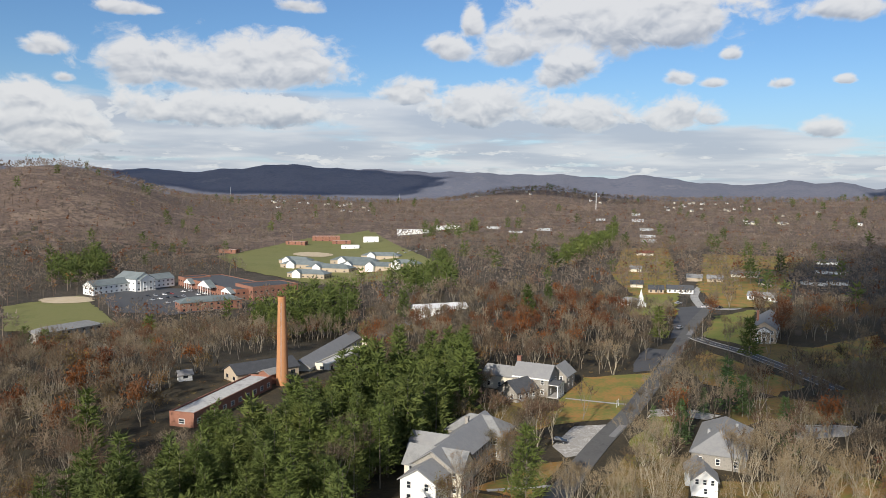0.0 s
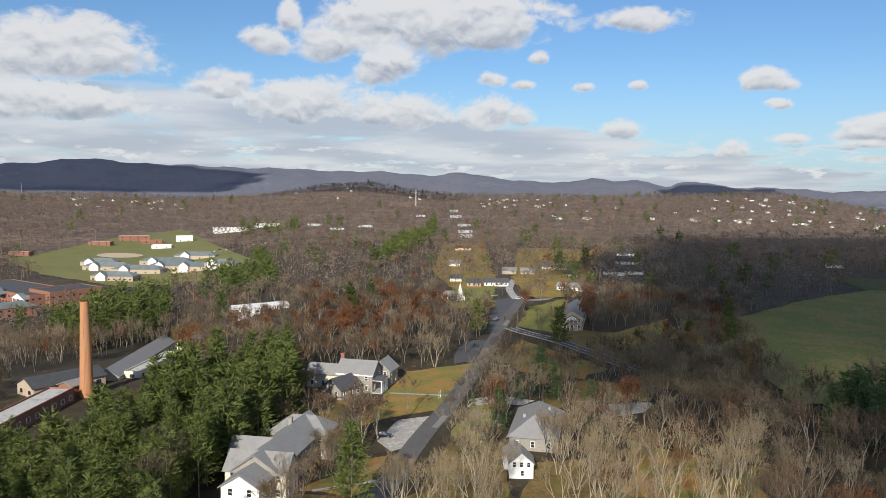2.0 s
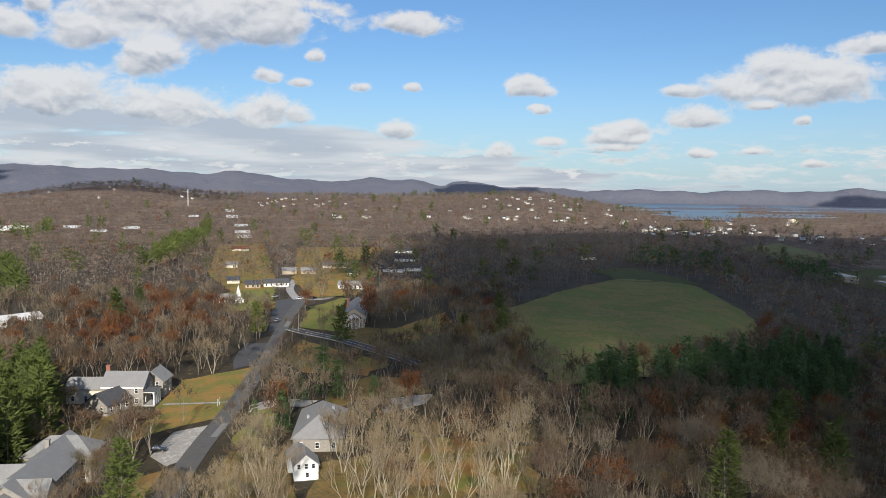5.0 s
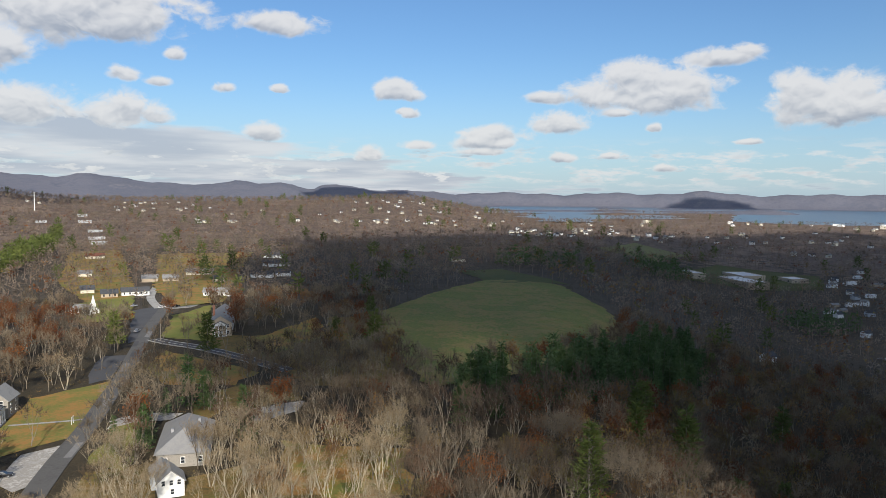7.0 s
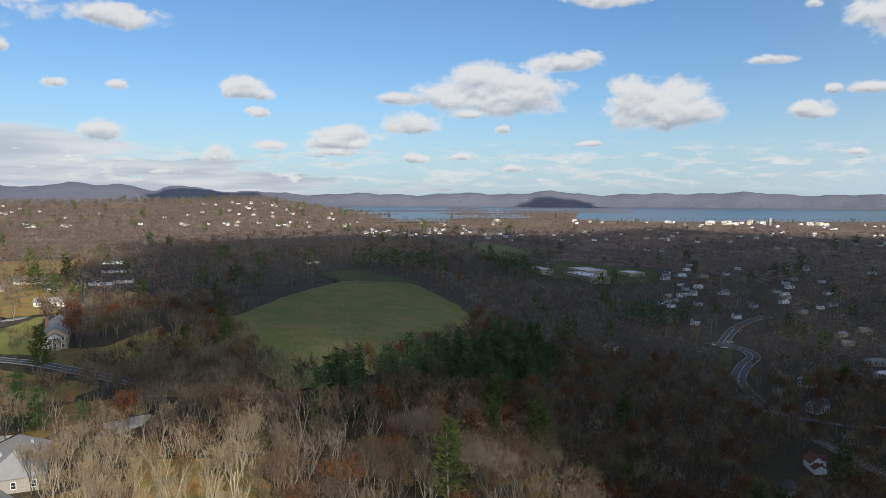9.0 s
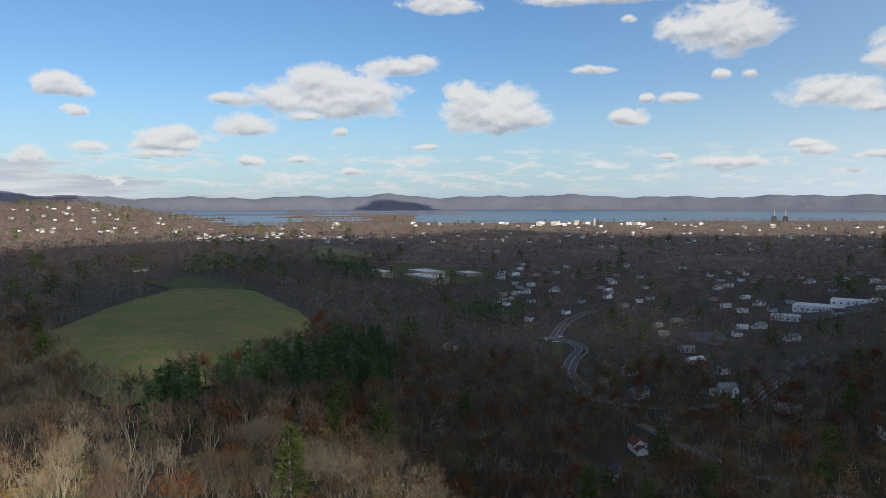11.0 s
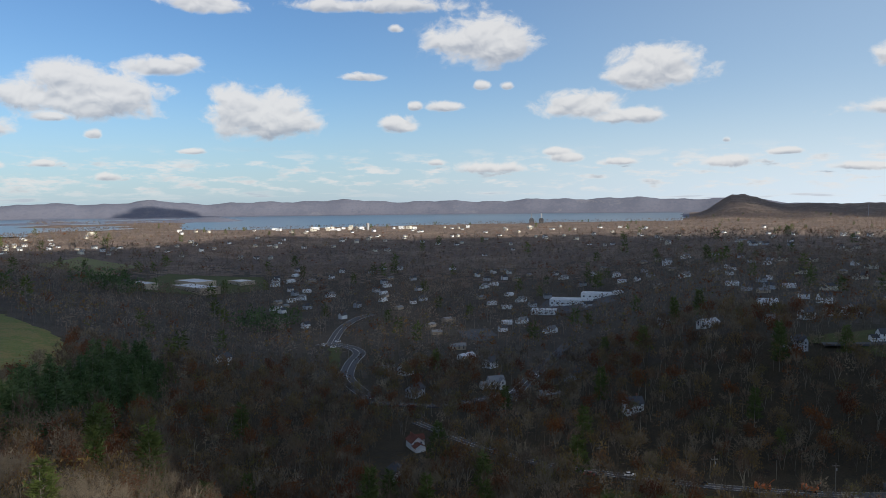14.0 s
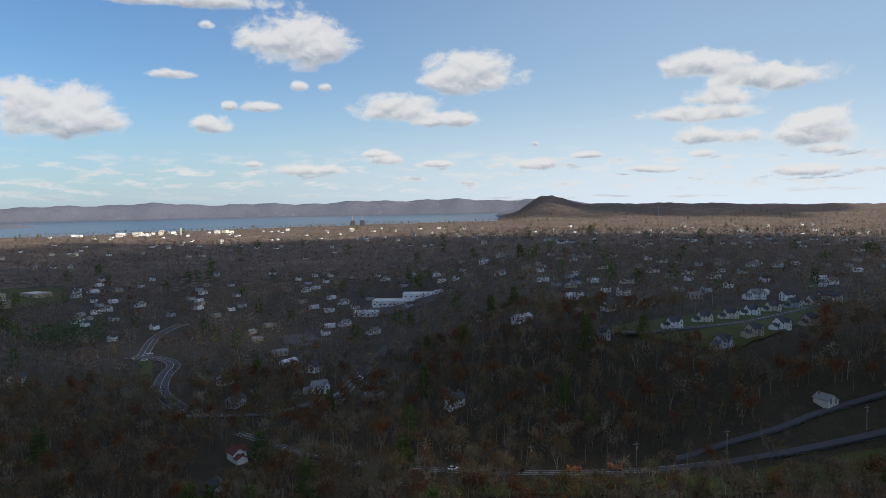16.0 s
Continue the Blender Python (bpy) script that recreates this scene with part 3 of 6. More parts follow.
# ---- lawns, fields and roads, laid on the ground ----
def drape(name, outline, mat, label, lift=0.35, cell=12.0, jag=1.0):
    """A field with an uneven edge, cut into cells so that it follows the ground."""
    pts = []
    for i, p in enumerate(outline):
        a, b = Vector(p), Vector(outline[(i + 1) % len(outline)])
        n = max(1, int((b - a).length / 6))
        for k in range(n):
            c = a.lerp(b, k / n)
            pts.append((c.x + random.uniform(-jag, jag), c.y + random.uniform(-jag, jag), 0))
    bm = bmesh.new()
    bm.faces.new([bm.verts.new(p) for p in pts])
    bmesh.ops.triangulate(bm, faces=bm.faces[:])
    xs, ys = [p[0] for p in pts], [p[1] for p in pts]
    for axis, lo, hi in ((0, min(xs), max(xs)), (1, min(ys), max(ys))):
        c = lo + cell
        while c < hi:
            spot, way = [0, 0, 0], [0, 0, 0]
            spot[axis], way[axis] = c, 1
            bmesh.ops.bisect_plane(bm, geom=bm.verts[:] + bm.edges[:] + bm.faces[:], plane_co=spot, plane_no=way)
            c += cell
    for v in bm.verts:
        v.co.z = height(v.co.x, v.co.y) + lift
    bmesh.ops.recalc_face_normals(bm, faces=bm.faces[:])
    for f in bm.faces:
        if f.normal.z < 0:
            f.normal_flip()
    me = bpy.data.meshes.new(name)
    bm.to_mesh(me)
    bm.free()
    me.materials.append(mat)
    return tagged(new(name, me), label, name.replace("_", " "), kind="structure")


def spaced(line, step):
    out = []
    for i in range(len(line) - 1):
        a, b = Vector(line[i]), Vector(line[i + 1])
        before, after = Vector(line[max(0, i - 1)]), Vector(line[min(len(line) - 1, i + 2)])
        n = max(1, int((b - a).length / step))
        for k in range(n):
            u = k / n
            out.append(0.5 * ((2 * a) + (b - before) * u + (2 * before - 5 * a + 4 * b - after) * u * u + (3 * a - before - 3 * b + after) * u ** 3))
    return out + [Vector(line[-1])]


def ribbon(name, line, left, right, mat, label="", lift=0.55, step=5.0, parent=None, category="road", skirt=0.0):
    """A strip along a line, from left to right metres of its middle."""
    pts = spaced(line, step)
    g = Geo()
    rows = []
    for i, p in enumerate(pts):
        d = (pts[min(i + 1, len(pts) - 1)] - pts[max(i - 1, 0)]).normalized()
        s = Vector((d.y, -d.x))
        row = []
        for off in (left, (left + right) / 2, right):
            c = p + s * off
            row.append((c.x, c.y, height(c.x, c.y) + lift))
        z = max(c[2] for c in row)
        rows.append([(c[0], c[1], z) for c in row])
    for a, b in zip(rows, rows[1:]):
        for k in (0, 1):
            g.face((a[k], a[k + 1], b[k + 1], b[k]))
        if skirt:
            for k in (0, 2):
                lo = [(c[0], c[1], c[2] - skirt) for c in (a[k], b[k])]
                g.face((lo[0], a[k], b[k], lo[1]) if k == 0 else (a[k], lo[0], lo[1], b[k]))
    ob = new(name, g.mesh(name, mat))
    if parent:
        ob.parent = parent
        return tagged(ob, label)
    return tagged(ob, label, category, kind="structure")


for key, mat, label in (
        ("lawn_a", DRY_GRASS, "patchy green and orange lawn before the stone house"), ("lawn_e", DRY_GRASS, "leaf-strewn orange verge beside the campus road"),
        ("lawn_b", GRASS, "green verge with fallen leaves beside the road"), ("lawn_c", GRASS, "mown green lawn before the brick building"),
        ("lawn_d", DRY_GRASS, "brown and orange grass triangle between two roads"), ("yard_d", DRY_GRASS, "leaf-covered orange yard behind the brick building"),
        ("church_yard", GRASS, "green churchyard lawn"), ("campus_a", DRY_GRASS, "sunlit tan grass between cottages"),
        ("campus_b", DRY_GRASS, "sunlit tan lawn round cottages"), ("school_grass", SPORT, "bright green school playing field"),
        ("ballfield", SPORT, "mown green baseball outfield"), ("meadow", MEADOW, "large green hilltop meadow ringed by trees"),
        ("hill_path", SHADED_GRASS, "brown grass at the top of the meadow"), ("bright_grass", DRY_GRASS, "yellow-green sunlit grass under bare trees"),
        ("grass_strip", SHADED_GRASS, "green roadside grass bank"), ("new_lots", SHADED_GRASS, "green house lots along a new street"),
        ("school_far", SHADED_GRASS, "green field by a far school"), ("town_field", SPORT, "narrow green field before the town"),
        ("turn_grass", SHADED_GRASS, "green wedge inside the road's bend"), ("far_grass", SPORT, "far green playing field")):
    drape({"lawn": "lawn", "meado": "meadow"}.get(key[:5].rstrip("_"), "lawn" if "field" not in key else "field"), AREAS[key], mat, label,
          0.1 if key in ("lawn_a", "lawn_b", "lawn_c", "lawn_d", "lawn_e", "yard_d", "bright_grass") else 0.5, 14, 1.6)
drape("parking_lot", AREAS["parking_a"], CRACKED, "cracked pale concrete parking pad", 0.16, 8, 0.8)
drape("parking_lot", AREAS["lot_b"], CRACKED, "small pale paved court among trees", 0.14, 8, 0.6)
drape("parking_lot", AREAS["wide_road"], DARK_ASPHALT, "wide dark asphalt car park by the church", 0.18, 10, 0.6)
drape("parking_lot", AREAS["school_lot"], DARK_ASPHALT, "asphalt school car park", 0.6, 14, 0.5)
drape("parking_lot", AREAS["factory_yard"], DARK_ASPHALT, "asphalt yard round low white buildings", 0.55, 16, 0.8)
drape("parking_lot", AREAS["subdiv"], DARK_ASPHALT, "dark asphalt cul-de-sac", 0.55, 12, 0.8)
for outline in ([(28, 160), (48, 194), (62, 192), (57, 178), (54, 160), (46, 140), (36, 128), (16, 122), (20, 146)],
                [(66, 178), (80, 176), (78, 154), (99, 134), (80, 122), (48, 124), (48, 140), (57, 160)],
                [(17, 148), (22, 160), (6, 168), (-10, 160), (-20, 140), (0, 122), (14, 122)],
                [(136, 262), (130, 328), (146, 344), (186, 316), (214, 364), (242, 346), (178, 242), (160, 212), (132, 236)],
                [(84, 212), (92, 240), (112, 252), (128, 240), (122, 222), (96, 224)], [(0, 196), (14, 206), (22, 226), (28, 244), (14, 240), (4, 220)]):
    drape("lawn", outline, LEAFY, "leaf-strewn olive and orange grass under bare trees", 0.05, 10, 1.8)
drape("parking_lot", [(71, 284), (80, 288), (97, 326), (88, 329), (77, 305)], DARK_ASPHALT, "dark asphalt lay-by beside the campus road", 0.15, 8, 0.5)
drape("parking_lot", [(61, 226), (66, 235), (74, 238), (84, 229), (78, 224), (70, 229)], CRACKED, "broken pale concrete drive apron", 0.14, 6, 0.6)
drape("baseball_infield", [(-287 + 22 * math.cos(a / 3) * (1 - 0.25 * (a % 2)), 578 + 16 * math.sin(a / 3)) for a in range(19)], SAND, "bare tan baseball infield", 0.75, 12, 0.8)
drape("baseball_infield", [(-165 + 26 * math.cos(a / 2), 960 + 26 * math.sin(a / 2)) for a in range(12)], SAND, "bare tan infield on the school field", 0.9, 12, 0.8)
LIFT = {"valley": 0.35, "fork": 0.38, "newst": 0.6, "main": 0.22, "side": 0.2, "loop": 0.24, "loop2": 0.26}
for key, (half, line) in ROADS.items():
    mat = {"main": ASPHALT, "loop": CONCRETE, "loop2": CONCRETE}.get(key, DARK_ASPHALT)
    road = ribbon("road", line, -half, half, mat, {"main": "patched grey asphalt road through the campus", "side": "dark asphalt lane with pale kerbs"}.get(key, "asphalt road with worn paint"), LIFT.get(key, 0.7), skirt=0.8)
    if key in ("side", "bend", "bend2"):
        for s in (-1, 1):
            ribbon("kerb", line, s * (half + 0.05), s * (half + 0.35), CONCRETE, "pale kerb", LIFT.get(key, 0.7) + 0.13, parent=road, skirt=0.3)
    if key not in ("main", "loop", "loop2"):
        ribbon("road_line", line, -0.12, 0.12, PAINT_LINE, "worn centre line", LIFT.get(key, 0.7) + 0.02, parent=road)
    if key in ("valley", "mid", "fork"):
        for s in (-1, 1):
            ribbon("edge_line", line, s * (half - 0.3), s * (half - 0.15), PAINT_LINE, "worn pale edge line", LIFT.get(key, 0.7) + 0.02, parent=road)
MAIN = bpy.data.objects["road"]
for i, (u, left, right, mat, label) in enumerate(((0.06, -1.6, 0.4, DARK_ASPHALT, "dark tar patch"), (0.16, 0.6, 2.4, ASPHALT_PALE, "pale worn patch"), (0.24, -2.6, -1.2, DARK_ASPHALT, "dark tar patch"), (0.30, -0.5, 1.2, ASPHALT_PALE, "pale worn patch"),
                                                (0.37, 1.0, 2.7, DARK_ASPHALT, "dark tar patch"), (0.45, -2.2, 0.2, ASPHALT_PALE, "pale worn patch"), (0.53, -1.4, 1.8, DARK_ASPHALT, "dark tar patch"), (0.60, -2.7, -0.9, DARK_ASPHALT, "dark tar patch"), (0.66, 0.2, 2.5, ASPHALT_PALE, "pale worn patch"))):
    way = spaced(ROADS["main"][1], 3.0)
    k = int(u * len(way))
    ribbon("patch", way[k:k + 4 + i % 3], left, right, mat, label, 0.235, 3.0, parent=MAIN)
for line in (((40, 247), (56, 241), (63, 240)), ((64, 233), (70, 236)), ((25, 172), (10, 169))):
    ribbon("footpath", [Vector(p) for p in line], -0.7, 0.7, CONCRETE, "narrow pale concrete footpath over grass", 0.2, 4, category="path")
# ---- buildings ----
def window_meshes(w, h):
    g = Geo()
    t = 0.12
    for x0, x1, z0, z1 in ((-w / 2, w / 2, 0, t), (-w / 2, w / 2, h - t, h), (-w / 2, -w / 2 + t, t, h - t), (w / 2 - t, w / 2, t, h - t),
                           (-w / 2 + t, w / 2 - t, h / 2 - 0.04, h / 2 + 0.04)):
        g.box(x0, x1, -0.1, 0.0, z0, z1)
    p = Geo()
    p.box(-w / 2 + t, w / 2 - t, -0.05, 0.0, t, h - t)
    return g.mesh("window_frame", WHITE), p.mesh("window_pane", GLASS)


FRAME, PANE = window_meshes(1.15, 1.7)
BIG_FRAME, BIG_PANE = window_meshes(1.9, 1.5)
g = Geo()
g.box(-0.55, 0.55, -0.08, 0, 0, 2.1)
DOOR = g.mesh("door", ROOF_RED)


def window(parent, x, y, z, rot, big=False, frame=True):
    m = pose(x, y, z, 0, 0, rot)
    if frame:
        ob = part("window", BIG_FRAME if big else FRAME, parent, "", m)
        part("pane", BIG_PANE if big else PANE, ob)
    else:
        part("window", BIG_PANE if big else PANE, parent, "", m)


def roof_mesh(w, d, h, rise, kind, mat, over=0.5, thick=0.25):
    g = Geo()
    a, b = w / 2 + over, d / 2 + over
    if kind == "gable":
        dz = rise * over / (d / 2)
        top, low = h + rise, h - dz
        for s in (-1, 1):
            p = [(-a, s * b, low), (a, s * b, low), (a, 0, top), (-a, 0, top)]
            p += [(x, y, z + thick) for x, y, z in p]
            f = ((0, 1, 2, 3), (7, 6, 5, 4), (0, 4, 5, 1), (1, 5, 6, 2), (2, 6, 7, 3), (3, 7, 4, 0))
            g.solid(p, f if s > 0 else [q_[::-1] for q_ in f])
    elif kind == "hip":
        k = max(0.0, a - b)
        p = [(-a, -b, h), (a, -b, h), (a, b, h), (-a, b, h)]
        p += [(x, y, h + thick) for x, y, _ in p] + [(-k, 0, h + thick + rise), (k, 0, h + thick + rise)]
        g.solid(p, ((3, 2, 1, 0), (0, 1, 5, 4), (1, 2, 6, 5), (2, 3, 7, 6), (3, 0, 4, 7), (4, 5, 9, 8), (6, 7, 8, 9), (5, 6, 9), (7, 4, 8)))
    else:
        g.box(-w / 2 + 0.3, w / 2 - 0.3, -d / 2 + 0.3, d / 2 - 0.3, h - 0.1, h + 0.1)
    return g.mesh("roof", mat)


def wall_mesh(w, d, h, rise, kind, mat, foot=3.0, trim=None):
    g = Geo()
    a, b = w / 2, d / 2
    if kind == "gable":
        p = [(-a, -b, -foot), (a, -b, -foot), (a, b, -foot), (-a, b, -foot), (-a, -b, h), (a, -b, h), (a, b, h), (-a, b, h), (-a, 0, h + rise), (a, 0, h + rise)]
        g.solid(p, ((0, 1, 5, 4), (2, 3, 7, 6), (1, 2, 6, 9, 5), (3, 0, 4, 8, 7), (4, 5, 9, 8), (6, 7, 8, 9)))
    else:
        g.box(-a, a, -b, b, -foot, h)
        if kind == "flat":
            for x0, x1, y0, y1 in ((-a, a, -b, -b + 0.3), (-a, a, b - 0.3, b), (-a, -a + 0.3, -b + 0.3, b - 0.3), (a - 0.3, a, -b + 0.3, b - 0.3)):
                g.box(x0, x1, y0, y1, h, h + 0.6)
    return g.mesh("wall", mat)


def block(parent, m, w, d, h, rise, kind, wall, roof, storeys=2, pitch=3.2, sides="fblr", frame=True, wall_name="wall", big=False, label=""):
    """Walls, roof and windows of one body of a building, under its thing."""
    body = part(wall_name, wall_mesh(w, d, h, rise, kind, wall), parent, label, m)
    part("roof", roof_mesh(w, d, h, rise, kind, roof), parent, "", m)
    for s in range(storeys):
        z = 0.9 + s * (h / storeys)
        for side, span, off, turn in (("f", w, d / 2, 0), ("b", w, d / 2, 180), ("r", d, w / 2, 90), ("l", d, w / 2, -90)):
            if side not in sides:
                continue
            n = max(1, int(span / pitch))
            for i in range(n):
                u = (i + 0.5) / n * span - span / 2
                spot = m @ pose(0, 0, 0, 0, 0, turn) @ pose(u, -off, z)
                if frame:
                    ob = part("window", BIG_FRAME if big else FRAME, parent, "", spot)
                    part("pane", BIG_PANE if big else PANE, ob)
                else:
                    part("window", BIG_PANE if big else PANE, parent, "", spot)
    return body


def stack(parent, x, y, z0, z1, s=0.9, mat=None):
    g = Geo()
    g.box(x - s / 2, x + s / 2, y - s / 2, y + s / 2, z0, z1)
    g.box(x - s / 2 - 0.1, x + s / 2 + 0.1, y - s / 2 - 0.1, y + s / 2 + 0.1, z1, z1 + 0.25)
    part("chimney", g.mesh("chimney", mat or BRICK), parent, "brick chimney")


def portico(parent, m, w, depth, h, columns, mat, roof, rise=1.6):
    g = Geo()
    g.box(-w / 2, w / 2, -depth, 0, -2, 0.4)
    part("porch_floor", g.mesh("porch_floor", CONCRETE), parent, "", m)
    g = Geo()
    g.box(-w / 2, w / 2, -depth, 0, h, h + 0.5)
    g.solid([(-w / 2, -depth, h + 0.5), (w / 2, -depth, h + 0.5), (0, -depth, h + 0.5 + rise), (-w / 2, 0, h + 0.5), (w / 2, 0, h + 0.5), (0, 0, h + 0.5 + rise)], ((0, 1, 2), (5, 4, 3)))
    part("pediment", g.mesh("pediment", mat), parent, "white pediment", m)
    g = Geo()
    for s in (-1, 1):
        p = [(0, -depth - 0.3, h + 0.55 + rise), (s * (w / 2 + 0.3), -depth - 0.3, h + 0.35), (s * (w / 2 + 0.3), 0, h + 0.35), (0, 0, h + 0.55 + rise)]
        p += [(x, y, z + 0.15) for x, y, z in p]
        g.solid(p, ((0, 1, 2, 3), (7, 6, 5, 4), (0, 4, 5, 1), (1, 5, 6, 2), (2, 6, 7, 3), (3, 7, 4, 0)))
    part("porch_roof", g.mesh("porch_roof", roof), parent, "", m)
    for i in range(columns):
        g = Geo()
        x = -w / 2 + 0.35 + (w - 0.7) * i / (columns - 1)
        g.tube((x, -depth + 0.35, 0.4), (x, -depth + 0.35, h), 0.26, 0.22, 8)
        g.box(x - 0.32, x + 0.32, -depth + 0.03, -depth + 0.67, h - 0.2, h)
        part("column", g.mesh("column", mat), parent, "white column", m)


I4 = Matrix.Identity(4)
HOUSES = []
# stone house with a white portico, wings and an old dark-roofed annex
h1 = thing("stone_house", 31, 255, -27, "two-storey stone house with grey roofs and white portico beside a lawn", "house")
block(h1, I4, 12.5, 9.5, 6.4, 3.4, "gable", STONE, ROOF_GREY)
block(h1, pose(5.5, 9.5, 0, 0, 0, 90), 9, 7.5, 5.4, 3.2, "gable", STONE, ROOF_GREY)
block(h1, pose(-12.2, 1.5, 0), 12, 7.5, 4.9, 2.6, "gable", CREAM, ROOF_GREY, 1, label="long white-trimmed wing")
block(h1, pose(-2.6, -9.5, 0, 0, 0, 70), 10, 8, 3.4, 3.0, "gable", STONE, ROOF_DARK, 1, label="low annex with old dark roof")
portico(h1, pose(6.3, -1.6, 0, 0, 0, 90), 6.4, 3.4, 4.2, 4, WHITE, ROOF_DARK, 0.5)
stack(h1, -6.6, 2, 4, 11.2, 1.3)
g = Geo()
g.box(-6.5, 6.5, -5.25, -5.0, 5.7, 6.2)
part("eave_board", g.mesh("eave_board", WHITE), h1, "white eave board")
# long grey-roofed house with a white front, nearest the camera
h2 = thing("long_house", 3, 180, 67, "long grey-roofed house with white front gable among bare trees", "house")
block(h2, pose(3, 0, 0), 34, 10, 6.4, 3.4, "gable", STONE, ROOF_GREY)
block(h2, pose(-17, 0, 0), 9, 8.4, 5.6, 2.6, "gable", WHITE, ROOF_GREY, label="white front wing")
block(h2, pose(-10, 0, 0, 0, 0, 90), 14, 7.5, 6.2, 3.2, "gable", CREAM, ROOF_GREY)
block(h2, pose(0, 6.5, 0, 0, 0, 90), 9, 6, 6.0, 3.0, "gable", WHITE, ROOF_GREY)
block(h2, pose(17, 0, 0, 0, 0, 90), 15, 9, 6.2, 3.4, "hip", STONE, ROOF_GREY)
stack(h2, 10, 1.0, 8, 10.9, 0.9, STONE)
# the big grey-roofed hall and the white gabled house before it
h3 = thing("assembly_hall", 73, 196, 65, "large hall with broad grey gabled roof among conifers", "building")
block(h3, I4, 26, 12.5, 3.4, 4.4, "hip", STONE, ROOF_GREY, 1)
for u, v in ((5, -3), (-3, 3.2)):
    g = Geo()
    g.box(u - 0.4, u + 0.4, v - 0.35, v + 0.35, 5, 6.9)
    part("vent", g.mesh("vent", STEEL), h3, "small roof vent")
h4 = thing("white_house", 59.2, 169.6, -15, "white gabled wooden house with four small dark windows", "house")
h4.scale = (0.76, 0.76, 0.76)
block(h4, pose(0, 0, 0, 0, 0, 90), 7.6, 7.4, 4.9, 3.2, "gable", WHITE, ROOF_GREY, 1, 3.4, "fb")
for u, z in ((-2.2, 3.6), (0, 3.6), (2.2, 3.6), (0.3, 0.9)):
    window(h4, u, -3.8, z, 0)
block(h4, pose(-1.6, 7.4, 0, 0, 0, 90), 7.5, 7.0, 4.6, 2.6, "gable", PALE_GREY, ROOF_GREY, 1, label="grey-sided rear body")
# brick building with a white portico
h5 = thing("campus_hall", 147, 348, -26, "tan-walled building with long grey roof and white entrance portico", "building")
block(h5, pose(0, 15, 0, 0, 0, 90), 40, 10, 6.4, 3.2, "gable", TAN_WALL, ROOF_GREY)
portico(h5, pose(0, -5, 0), 6, 2.4, 5.2, 4, WHITE, ROOF_GREY)
stack(h5, -4.0, 12, 7, 12, 1.0)
# white church
h6 = thing("church", 115, 444, 26, "small white clapboard church with pointed steeple", "church")
block(h6, pose(0, 9, 0, 0, 0, 90), 18, 9, 3.2, 3.4, "gable", WHITE, ROOF_GREY, 1)
g = Geo()
g.box(-1.2, 1.2, -0.6, 2.0, 5.5, 8.4)
part("tower", g.mesh("tower", WHITE), h6, "square white tower")
g = Geo()
g.solid([(-1.0, -0.4, 8.4), (1.0, -0.4, 8.4), (1.0, 1.8, 8.4), (-1.0, 1.8, 8.4), (0, 0.7, 14.6)], ((0, 1, 4), (1, 2, 4), (2, 3, 4), (3, 0, 4), (3, 2, 1, 0)))
part("steeple", g.mesh("steeple", WHITE), h6, "slender white spire")
h6.scale = (0.78, 0.78, 0.78)

# tall brick chimney of the old power house
ch = thing("smokestack", -56, 262, 0, "tall tapering orange brick smokestack with worn rim", "chimney")
g = Geo()
g.tube((0, 0, -2), (0, 0, 31.0), 2.25, 1.3, 24)
part("shaft", g.mesh("shaft", CHIMNEY_BRICK), ch)
for z, rad in ((29.3, 1.42), (27.4, 1.46), (18.0, 1.68)):
    g = Geo()
    g.tube((0, 0, z), (0, 0, z + 0.5), rad, rad, 20)
    part("band", g.mesh("band", CHIMNEY_BRICK), ch, "projecting course")
g = Geo()
g.tube((0, 0, 29.8), (0, 0, 31.0), 1.36, 1.42, 20)
part("rim", g.mesh("rim", CHIMNEY_BRICK), ch, "crumbling brick rim")
g = Geo()
for s in (-0.2, 0.2):
    g.tube((s, -2.3, 2), (s, -1.42, 29), 0.03, 0.03, 4)
part("ladder", g.mesh("ladder", STEEL), ch, "thin steel ladder")


def plain(name, x, y, rot, w, d, h, rise, kind, wall, roof, label, category="building", storeys=1, pitch=4.6, frame=False, big=True, group="", extra=()):
    pitch = pitch if math.hypot(x, y) < 760 else 9.0
    ob = thing(name, x, y, rot, label, category, group)
    block(ob, I4, w, d, h, rise, kind, wall, roof, storeys, pitch, frame=frame, big=big)
    for m, w2, d2, h2_, r2, k2 in extra:
        block(ob, m, w2, d2, h2_, r2, k2, wall, roof, storeys, pitch, frame=frame, big=big)
    return ob


# works beside the chimney
plain("brick_workshop", -68.5, 236, 75, 46, 8, 3.8, 0, "flat", BRICK, ROOF_FLAT, "long brick workshop with stained pale flat roof", frame=True)
plain("workshop", -48.5, 315, 78.7, 62, 9, 3.6, 2.6, "gable", CREAM, ROOF_GREY, "long low shed with grey gabled roof", frame=True)
plain("workshop", -29, 385, 70, 40, 8, 3.5, 2.0, "gable", CREAM, ROOF_GREY, "far long low shed with grey gabled roof")
plain("workshop", -66, 274, 40, 24, 11, 3.4, 2.6, "gable", TAN_WALL, ROOF_DARK, "low shed with broad dark roof by the smokestack")
plain("workshop", -60.5, 266, 52, 7, 6, 3.6, 1.2, "gable", BRICK, ROOF_GREY, "small brick shed beside the smokestack")
plain("workshop", -41, 303, 72, 34, 6, 2.8, 0, "flat", CREAM, ROOF_FLAT, "low flat-roofed concrete shed")
plain("hut", -92, 268, 30, 4.6, 3.4, 2.4, 1.2, "gable", WHITE, ROOF_GREY, "small white hut in the woods", "hut")
